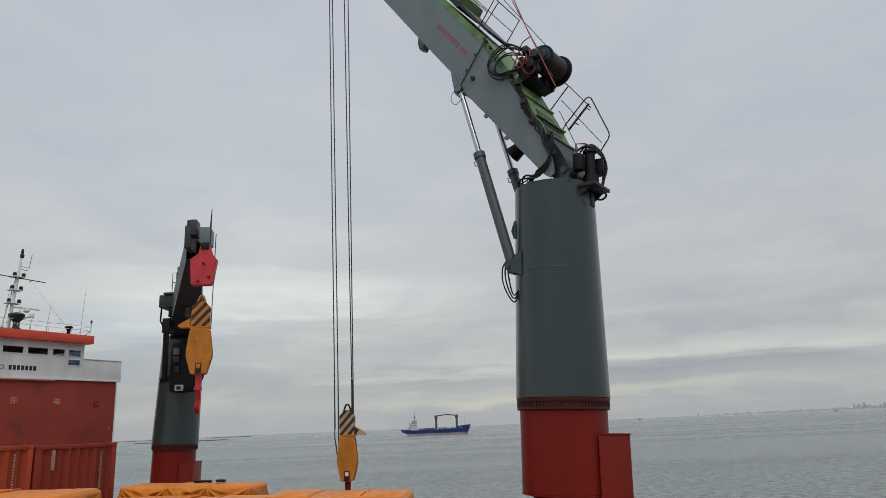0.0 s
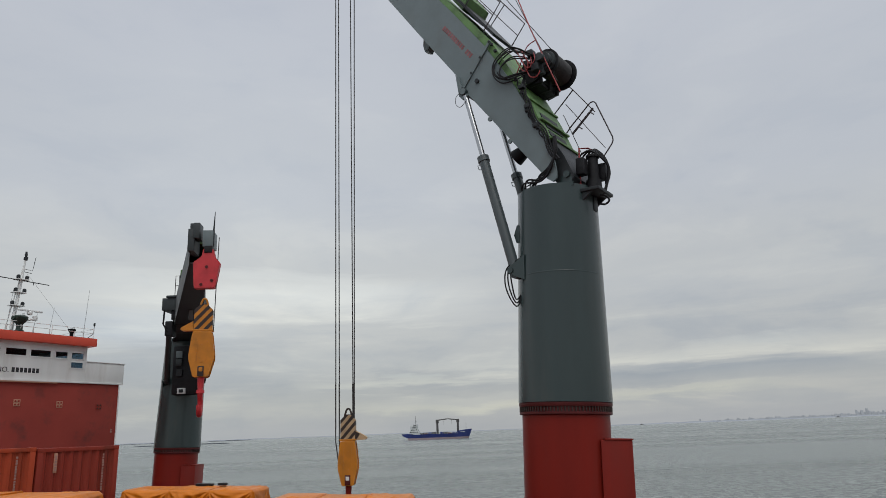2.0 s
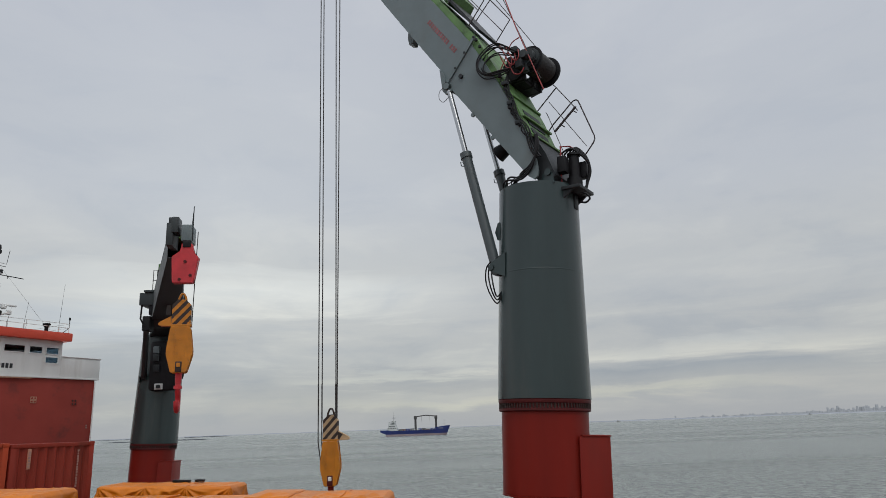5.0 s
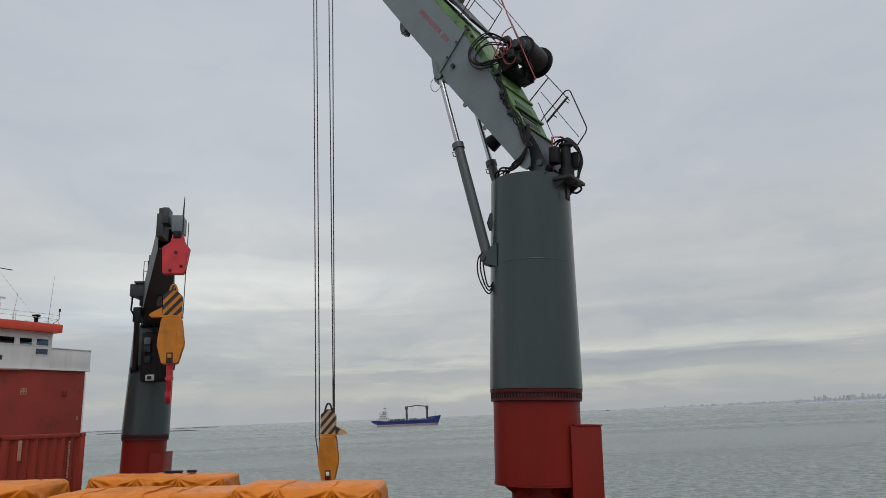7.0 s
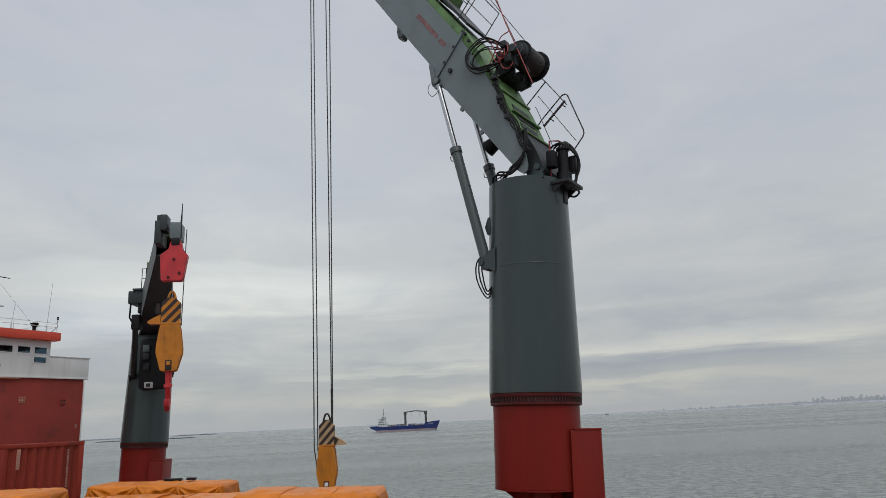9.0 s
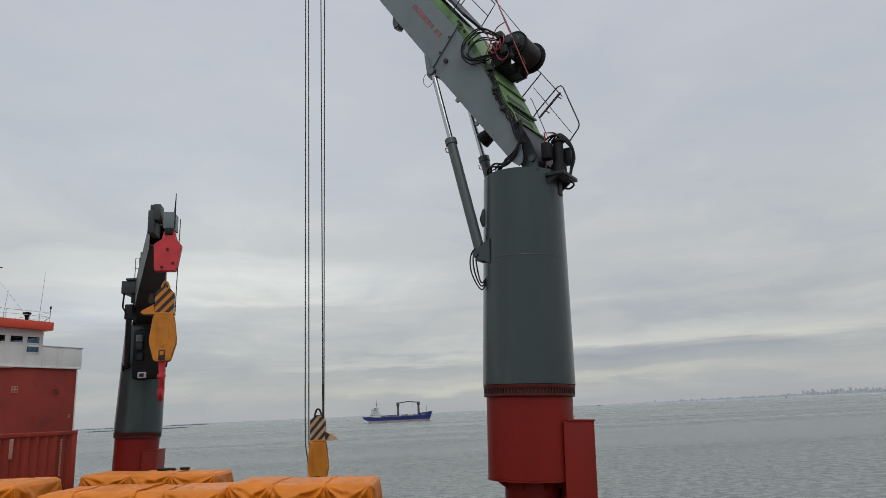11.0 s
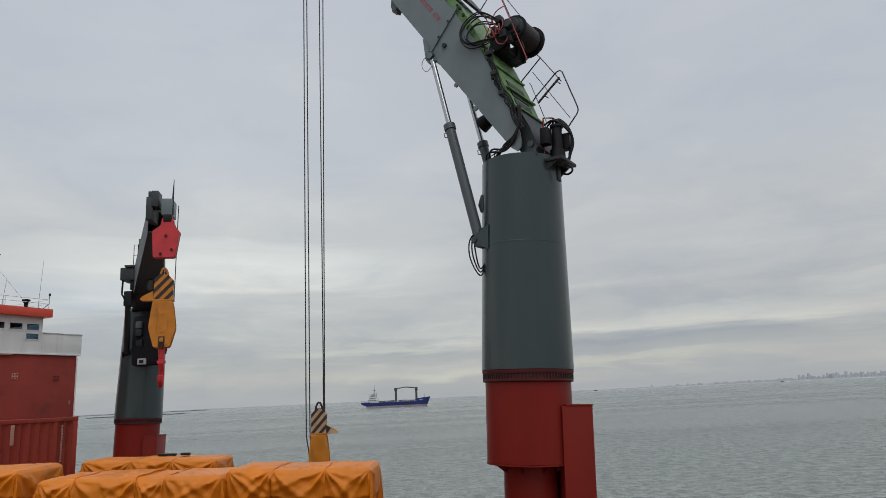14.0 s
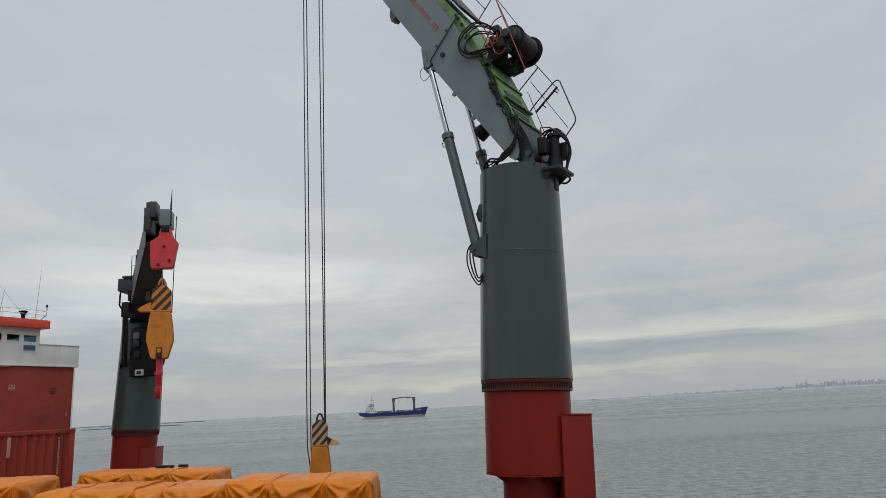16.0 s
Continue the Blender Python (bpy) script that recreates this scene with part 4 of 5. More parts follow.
    for (x0, z0), (x1, z1) in zip(pts, pts[1:]):
        d = Vector((x1 - x0, z1 - z0)).normalized()
        nx, nz = -d.y, d.x
        bm_prism(bm, [(x0 + 0.02 * nx, z0 + 0.02 * nz), (x1 + 0.02 * nx, z1 + 0.02 * nz), (x1 + 0.42 * nx, z1 + 0.42 * nz), (x0 + 0.42 * nx, z0 + 0.42 * nz)], -0.93, 0.93, lambda x, z, y: y * half_width(x, z))
    part("back_plate", bm, M["boom_green"], boom, "green painted boom back plate, grime and shade in dark blotches", smooth=False)
    for i, (x, z) in enumerate(((0.60, 1.95), (0.34, 1.25), (0.92, 2.72))):
        bm = B()
        bm_box(bm, (x - 0.07, -0.90, z - 0.03), (x + 0.10, 0.90, z + 0.03), bevel=0.008)
        part("back_rib", bm, M["boom_green"], boom)
    # dark plates on the green back, painting the shade of openings between the ribs
    for k0, k1 in ((0.08, 0.24), (0.40, 0.62), (0.74, 0.92)):
        p, q = Vector(UPPER[4]).lerp(Vector(UPPER[5]), k0), Vector(UPPER[4]).lerp(Vector(UPPER[5]), k1)
        bm = B()
        bm_prism(bm, [(p.x - 0.004, p.y), (q.x - 0.004, q.y), (q.x + 0.10, q.y), (p.x + 0.10, p.y)], -0.45, 0.62)
        part("back_pocket", bm, M["dark"], boom)
    # collar where the boom's head section is joined
    a, b = Vector((3.24, 3.80)), Vector((2.02, 5.14))
    d = (b - a).normalized()
    w = Vector((-d.y, d.x)) * 0.05
    for s in (1, -1):
        bm = B()
        bm_prism(bm, [tuple(a - w), tuple(b - w), tuple(b + w), tuple(a + w)], s * 1.0, s * 1.045)
        part("collar_band", bm, M["boom_grey"], boom)
        bm = B()
        bm_prism(bm, [(3.0, 3.52), (3.22, 3.46), (3.34, 3.62), (3.42, 4.42), (3.30, 4.28), (3.20, 3.9)], s * 0.90, s * 1.06)
        bm_rod(bm, (LUG[0], s * 0.85, LUG[1]), (LUG[0], s * 1.12, LUG[1]), 0.11, seg=16)
        part("cylinder_lug", bm, M["boom_grey"], boom)
        bm = B()
        bm_rod(bm, (2.63, s * 0.99, 3.92), (2.63, s * 1.06, 3.92), 0.075, seg=18)
        part("port_cap", bm, M["dark"], boom)
        for k in range(4):
            bm = B()
            q = a + (b - a) * (0.04 + 0.31 * k)
            bm_rod(bm, (q.x, s * 1.04, q.y), (q.x, s * 1.07, q.y), 0.04, seg=8)
            part("collar_bolt", bm, M["dark"], boom)
    # sheave bracket and lamp under the belly
    bm = B()
    bm_prism(bm, [(4.95, 6.66), (5.13, 6.42), (5.30, 6.50), (5.36, 6.76), (5.30, 7.18)], -0.12, 0.12)
    bm_rod(bm, (5.18, -0.16, 6.62), (5.18, 0.16, 6.62), 0.12, seg=18)
    part("sheave_bracket", bm, M["boom_grey"], boom)
    bm = B()
    bm_rod(bm, (1.62, 0.06, 1.52), (2.02, 0.06, 1.34), 0.20, 0.27, 20)
    bm_box(bm, (1.42, -0.06, 1.40), (1.66, 0.18, 1.66), bevel=0.03)
    part("floodlight", bm, M["black"], boom)
    for x, z in ((2.22, 2.56), (1.58, 1.60)):
        bm = B()
        bm_rod(bm, (x, 0.97, z), (x + 0.12, 0.97, z - 0.10), 0.03, seg=8)
        bm_rod(bm, (x + 0.08, 0.94, z - 0.08), (x + 0.08, 1.0, z - 0.08), 0.07, seg=14)
        part("lifting_eye", bm, M["boom_grey"], boom)
    # thin wire loop at the near lug
    bm = B()
    bm_tube(bm, curve_pts([(3.20, 1.08, 3.74), (3.42, 1.10, 3.62), (3.46, 1.10, 3.38), (3.30, 1.10, 3.20), (3.08, 1.08, 3.34)], 6), 0.010, 5)
    part("wire_loop", bm, M["rope"], boom)
    # brackets along the boom's back edge by the collar
    for x, z in ((1.98, 4.98), (1.86, 4.70)):
        bm = B()
        bm_box(bm, (x - 0.045, 0.98, z - 0.045), (x + 0.045, 1.07, z + 0.045), bevel=0.015)
        part("edge_bracket", bm, M["dark"], boom)
    # faded lettering as plain bars
    base, d = Vector((2.86, 4.86)), Vector((0.565, 0.825))
    for k in range(15):
        if k in (3,):
            continue
        q = base + d * (0.132 * k)
        n = Vector((-d.y, d.x))
        hgt = 0.16
        o = [q, q + d * 0.085, q + d * 0.085 + n * hgt, q + n * hgt]
        bm = B()
        bm_prism(bm, [tuple(p) for p in o], 1.0, 1.006, lambda x, z, y: y * half_width(x, z) + 0.002)
        part("lettering_bar", bm, M["magenta"], boom, smooth=False)
    # hoist winch on the boom's back
    cx, cz = 0.50, 4.05
    bm = B()
    bm_rod(bm, (cx, -0.78, cz), (cx, 0.30, cz), 0.38, seg=36)
    part("winch_drum", bm, M["black"], boom, "black rope-wound winch drum")
    for y, r in ((0.30, 0.44), (-0.78, 0.52)):
        bm = B()
        bm_rod(bm, (cx, y - 0.03, cz), (cx, y + 0.03, cz), r, seg=40)
        part("winch_flange", bm, M["black"], boom)
    bm = B()
    bm_rod(bm, (cx, 0.33, cz), (cx, 0.42, cz), 0.36, 0.34, 28)
    bm_rod(bm, (cx, 0.42, cz), (cx, 0.58, cz), 0.27, 0.25, 24)
    bm_rod(bm, (cx, 0.58, cz), (cx, 0.80, cz), 0.15, 0.13, 18)
    bm_box(bm, (cx - 0.02, 0.42, cz - 0.48), (cx + 0.28, 0.60, cz - 0.1), bevel=0.03)
    part("winch_motor", bm, M["lc_dark"], boom)
    for y in (0.50, -0.84):
        bm = B()
        bm_prism(bm, [(cx - 0.30, cz - 0.20), (cx - 0.10, cz + 0.22), (cx + 0.25, cz + 0.22), (1.36, cz - 0.05), (1.12, cz - 0.65), (cx + 0.35, cz - 0.60)], y - 0.04, y + 0.04)
        part("winch_cheek", bm, M["black"], boom)
    bm = B()
    bm_box(bm, (cx + 0.25, -0.78, cz - 0.66), (cx + 0.75, 0.45, cz - 0.56), bevel=0.02)
    part("winch_bed", bm, M["black"], boom)
    for i, (q, g, dy) in enumerate(((0.0, 1.0, 0.0), (0.06, 1.22, 0.10), (0.13, 0.82, 0.05), (0.02, 1.12, 0.20), (0.18, 0.66, 0.16), (0.10, 0.94, 0.26))):
        bm = B()
        mx, mz = 1.38, 4.05 - q
        bm_tube(bm, curve_pts([(0.72, 0.62 + dy, 4.22 - q), (mx - 0.10, 0.82 + dy, mz + 0.50 * g), (mx + 0.36 * g, 0.92 + dy, mz + 0.30 * g), (mx + 0.50 * g, 0.98 + dy, mz - 0.08), (mx + 0.26 * g, 0.98 + dy, mz - 0.42 * g), (mx - 0.22, 0.92 + dy, mz - 0.45 * g), (0.85, 0.75, 3.72)]), 0.021, 7)
        part("winch_hose", bm, M["black"], boom)
    bm = B()
    bm_tube(bm, curve_pts([(1.24, 0.84, 4.58), (1.02, 0.88, 4.05), (0.86, 0.88, 3.56), (0.76, 0.88, 3.40), (0.58, 0.88, 3.36), (0.46, 0.86, 3.52)], 4), 0.019, 6)
    part("hydraulic_pipe", bm, M["red_pipe"], boom)
    bm = B()
    bm_tube(bm, curve_pts([(1.30, 0.82, 3.72), (1.00, 0.86, 4.16), (0.82, 0.84, 4.50), (0.55, 0.80, 4.62)], 4), 0.017, 6)
    part("hydraulic_pipe", bm, M["red_pipe"], boom)
    bm = B()
    for y in (-0.70, -0.22, 0.36):
        bm_box(bm, (0.66, y - 0.06, 3.38), (1.10, y + 0.06, 3.74), pose(0, 0, 0), bevel=0.03)
    bm_box(bm, (0.92, -0.76, 3.50), (1.18, 0.44, 3.62), pose(0, 0, 0), bevel=0.03)
    part("winch_frame", bm, M["black"], boom)
    # rope turns on the drum
    for k in range(17):
        bm = B()
        yk = -0.71 + 0.058 * k
        bm_tube(bm, [(cx + 0.385 * math.cos(a), yk + 0.0092 * i / 4, cz + 0.385 * math.sin(a)) for i, a in enumerate(math.tau * j / 28 for j in range(29))], 0.024, 5)
        part("rope_turn", bm, M["rope"], boom)
    # bent red pipes over the winch motor
    for k, (dx, dz) in enumerate(((0.0, 0.0), (0.13, -0.07), (-0.12, 0.10))):
        bm = B()
        bm_tube(bm, curve_pts([(1.18 + dx, 0.80, 4.42 + dz), (1.05 + dx, 0.90, 4.12 + dz), (0.90 + dx, 0.92, 3.80 + dz), (0.78 + dx, 0.92, 3.72 + dz), (0.70 + dx, 0.90, 3.86 + dz), (0.74 + dx, 0.84, 4.10 + dz)], 4), 0.017, 6)
        part("hydraulic_pipe", bm, M["red_pipe"], boom)
    for x, z, r in ((0.78, 4.28, 0.10), (0.66, 3.75, 0.12), (0.95, 3.98, 0.09)):
        bm = B()
        bm_box(bm, (x - r, 0.55, z - r), (x + r, 0.84, z + r), bevel=0.03)
        part("valve_block", bm, M["dark"], boom)
    for i in range(3):
        q = 0.07 * i
        bm = B()
        bm_tube(bm, curve_pts([(1.04, 0.80, 3.60 - q), (1.08 - q, 1.02, 3.0 - q), (0.94 - q, 1.06, 2.5), (0.80 - q, 1.07, 1.9), (0.52 - q, 1.08, 1.45), (0.38 - q, 1.07, 0.80), (0.20 - q, 1.07, 0.45)]), 0.025, 7)
        part("boom_hose", bm, M["black"], boom)
    for x, z in ((1.06, 3.12), (0.92, 2.42), (0.70, 1.72)):
        bm = B()
        bm_box(bm, (x - 0.10, 0.96, z - 0.06), (x + 0.10, 1.10, z + 0.06), Matrix.Identity(4), bevel=0.02)
        part("hose_clamp", bm, M["dark"], boom)
    for i, (x, z) in enumerate(((1.22, 3.30), (1.06, 2.80), (0.96, 2.16), (0.82, 1.98), (0.66, 1.50))):
        bm = B()
        bm_tube(bm, curve_pts([(x, 1.02, z + 0.16), (x - 0.10, 1.10, z + 0.04), (x - 0.06, 1.08, z - 0.10), (x - 0.20, 0.98, z - 0.20 - 0.03 * i)], 4), 0.018, 6)
        bm_box(bm, (x - 0.05, 0.99, z + 0.08), (x + 0.05, 1.07, z + 0.18), bevel=0.015)
        part("hose_fitting", bm, M["black"], boom)
    # hoist rope from the drum up along the boom
    bm = B()
    bm_tube(bm, [(cx - 0.28, -0.2, cz + 0.2), (3.1, -0.2, 9.3), (8.7, 0, 15.2)], 0.014, 5)
    bm_tube(bm, [(cx - 0.30, 0.28, cz - 0.75), (1.70, -0.1, 7.5), (8.6, 0.1, 15.6)], 0.014, 5)
    part("hoist_line", bm, M["rope"], boom)
    # rails and ladders on the back
    y = -0.85
    bm = B()
    bm_tube(bm, [(0.40, y, 3.70), (0.213, y, 3.454), (-0.424, y, 2.452)], 0.017, 6)
    bm_tube(bm, [(0.517, y, 3.048), (-0.608, y, 1.181)], 0.013, 6)
    bm_tube(bm, [(0.66, y, 2.72), (0.611, y, 2.634), (0.19, y, 1.25), (0.28, y, 0.95)], 0.013, 6)
    bm_tube(bm, [(1.289, y, 2.573), (0.213, y, 3.454)], 0.020, 6)
    part("handrail", bm, M["rail"], boom)
    bm = B()
    bm_tube(bm, [(0.60, y, 2.06), (0.467, y, 2.204), (-0.24, y, 2.765), (-0.31, y, 2.81), (-0.41, y, 2.82), (-0.48, y, 2.75), (-0.875, y, 1.47), (-0.882, y, 1.36), (-0.83, y, 1.25), (-0.696, y, 1.109), (-0.45, y, 0.85)], 0.022, 7)
    part("handrail", bm, M["rail"], boom)
    bm = B()
    bm_tube(bm, [(0.42, y, 1.96), (-0.38, y, 2.60)], 0.036, 8)
    for k in (0.3, 0.85):
        bm_tube(bm, [(0.42 - 0.80 * k, y, 1.96 + 0.64 * k), (0.30 - 0.80 * k, y, 1.84 + 0.64 * k)], 0.020, 6)
    part("gas_strut", bm, M["rail"], boom)
    bm = B()
    bm_tube(bm, [(1.15, 0.55, 6.6), (0.68, 0.72, 5.05), (0.0, 0.60, 2.75)], 0.021, 6)
    part("stay_rod", bm, M["red_pipe"], boom, "thin red stay rod")
    # walkway above the collar
    for s in (0.8, -0.8):
        bm = B()
        bm_tube(bm, [(2.35, s, 5.75), (1.65, s, 6.5), (2.9, s, 8.4), (4.2, s, 10.4)], 0.020, 6)
        bm_tube(bm, [(1.95, s, 6.15), (3.2, s, 8.0), (4.5, s, 10.0)], 0.016, 6)
        bm_tube(bm, [(3.1, s, 6.90), (2.35, s, 7.6)], 0.018, 6)
        bm_tube(bm, [(3.9, s, 8.05), (3.1, s, 8.75)], 0.018, 6)
        part("handrail", bm, M["rail"], boom)
    bm = B()
    bm_prism(bm, [(2.05, 5.45), (3.85, 8.15), (3.78, 8.20), (1.98, 5.50)], -0.8, 0.8)
    part("walkway", bm, M["dark"], boom)
    bm = B()
    bm_prism(bm, [(3.3, 7.1), (3.8, 7.9), (3.45, 8.3), (3.0, 7.5)], -0.75, 0.55)
    part("equipment_box", bm, M["boom_green"], boom)
    # head of the boom: cheeks and sheaves
    bm = B()
    for s in (0.30, -0.36):
        bm_prism(bm, [(8.52, 14.28), (9.42, 13.36), (9.70, 13.60), (9.62, 14.35), (8.95, 14.70)], s, s + 0.06)
    part("head_cheek", bm, M["dark"], boom)
    for s in (-0.18, 0.0, 0.18):
        bm = B()
        bm_rod(bm, (HEAD.x, s - 0.05, HEAD.z), (HEAD.x, s + 0.05, HEAD.z), 0.36, seg=28)
        part("head_sheave", bm, M["black"], boom)
    # luffing cylinders: barrels and rods
    barrels, rods = [], []
    for s in (1, -1):
        bm = B()
        bm_rod(bm, (0, 0, 0.06), (0, 0, 3.88), 0.155, seg=24)
        bm_rod(bm, (0, 0, 3.80), (0, 0, 3.98), 0.185, seg=24)
        bm_rod(bm, (0, -0.12, 0), (0, 0.12, 0), 0.15, seg=20)
        bm_tube(bm, [(0.15, 0, 3.75), (0.25, 0, 3.80), (0.25, 0, 3.66), (0.15, 0, 3.60)], 0.016, 6)
        o = part("cylinder_barrel", bm, M["barrel"], crane, "grey hydraulic cylinder barrel")
        barrels.append(o)
        bm = B()
        bm_rod(bm, (0, 0, -3.75), (0, 0, -0.1), 0.085, seg=20)
        o = part("cylinder_rod", bm, M["chrome"], crane, "polished chrome cylinder rod")
        rods.append(o)
        bm = B()
        bm_rod(bm, (0, -0.12, 0), (0, 0.12, 0), 0.13, seg=18)
        part("rod_eye", bm, M["crane_grey"], o)
    return crane, column, boom, barrels, rods


def crane_pieces(root):
    """The parts of a crane that swing or luff."""
    kids = list(root.children)
    find = lambda n: [o for o in kids if o.name.split(".")[0] == n]
    return find("column")[0], find("boom")[0], find("cylinder_barrel"), find("cylinder_rod")


LIST = 2.3      # degrees by which the standing column leans


def crane_poses(heading, luff):
    """Poses of boom, barrels and rods, in the crane's space, for a heading (degrees) and a luffing angle (radians) from the boom's drawn attitude."""
    slew = pose(0, 0, 0, 0, 0, heading)
    base = Matrix.Translation(slew @ PIVOT) @ pose(0, 0, 0, 0, -LIST, 0) @ slew
    boom = base @ Matrix.Rotation(-luff, 4, "Y")
    out_b, out_r = [], []
    for s in (1, -1):
        foot = Vector((FOOT[0], s * 1.01, FOOT[1]))
        c, n = math.cos(luff), math.sin(luff)
        lug = Vector((LUG[0] * c - LUG[1] * n, s * 0.99, LUG[0] * n + LUG[1] * c))
        d = lug - foot
        tilt = Matrix.Rotation(math.atan2(d.x, d.z), 4, "Y")
        out_b.append(base @ Matrix.Translation(foot) @ tilt)
        out_r.append(base @ Matrix.Translation(lug) @ tilt)
    return boom, out_b, out_r


CRANE_A = pose(2.64, 20.0, DECK, 0, 2.3, 0)
CRANE_B = pose(-17.05, 42.0, DECK - 1.0, 0, 2.0, 0)
HEADING_A, HEADING_B = 145.0, -67.55
LUFF_B = -0.90

crane_a, column_a, boom_a, barrels_a, rods_a = build_crane(CRANE_A)
crane_b = copy_thing(crane_a, CRANE_B)
tagged(crane_b, "grey deck crane on a red pedestal, its boom lowered flat")


def set_crane(root, heading, luff):
    column, boom, barrels, rods = crane_pieces(root)
    column.matrix_basis = pose(0, 0, 0, 0, 0, heading)
    pb, bb, rr = crane_poses(heading, luff)
    boom.matrix_basis = pb
    for o, m in zip(barrels, bb):
        o.matrix_basis = m
    for o, m in zip(rods, rr):
        o.matrix_basis = m


# the second crane: darker boom, head sheaves covered, fewer hoses
for o in list(crane_b.children_recursive):
    kind = o.name.split(".")[0]
    if kind in ("head_cheek", "head_sheave", "hoist_line", "hose", "lettering_bar", "floodlight", "stop_bracket", "wire_loop", "handrail", "gas_strut", "stay_rod"):
        bpy.data.objects.remove(o)
    elif kind in ("boom", "side_plate", "collar_band", "cylinder_lug", "cylinder_barrel"):
        o.data = o.data.copy()
        o.data.materials[0] = M["lc_dark"]

set_crane(crane_a, HEADING_A, 0.0)
set_crane(crane_b, HEADING_B, LUFF_B)
crane_pieces(crane_b)[1].matrix_basis @= Matrix.Diagonal((1, 0.80, 1, 1))


def tip_of(root_m, heading, luff):
    return root_m @ crane_poses(heading, luff)[0] @ HEAD


# ---- hook blocks ----
def stripe_boards(parent, w, t, z0, z1, pale):
    """Striped overhaul weight, built from slanting bands that are clipped to its outline."""
    n = 9
    rise = 1.12 * 2 * w
    span = (z1 - z0) + rise
    for k in range(n):
        a, b = z0 - rise + span * k / n, z0 - rise + span * (k + 1) / n
        poly = [(-w, a), (w, a + rise), (w, b + rise), (-w, b)]

        def clip(ps, keep, cut):
            out = []
            for p, q in zip(ps, ps[1:] + ps[:1]):
                if keep(p):
                    out.append(p)
                if keep(p) != keep(q):
                    out.append(cut(p, q))
            return out

        def at_z(z):
            return lambda p, q: (p[0] + (q[0] - p[0]) * (z - p[1]) / (q[1] - p[1]), z)

        poly = clip(poly, lambda p: p[1] > z0, at_z(z0))
        poly = clip(poly, lambda p: p[1] < z1, at_z(z1)) if len(poly) > 2 else poly
        for sx in (1, -1):
            lim = w + z1 - 0.17
            poly = clip(poly, lambda p: sx * p[0] + p[1] < lim, lambda p, q: tuple(Vector(p).lerp(Vector(q), (lim - sx * p[0] - p[1]) / (sx * (q[0] - p[0]) + q[1] - p[1])))) if len(poly) > 2 else poly
        if len(poly) > 2:
            bm = B()
            bm_prism(bm, poly, -t, t)
            part("stripe", bm, M["stripe_dark"] if k % 2 else pale, parent, smooth=False)


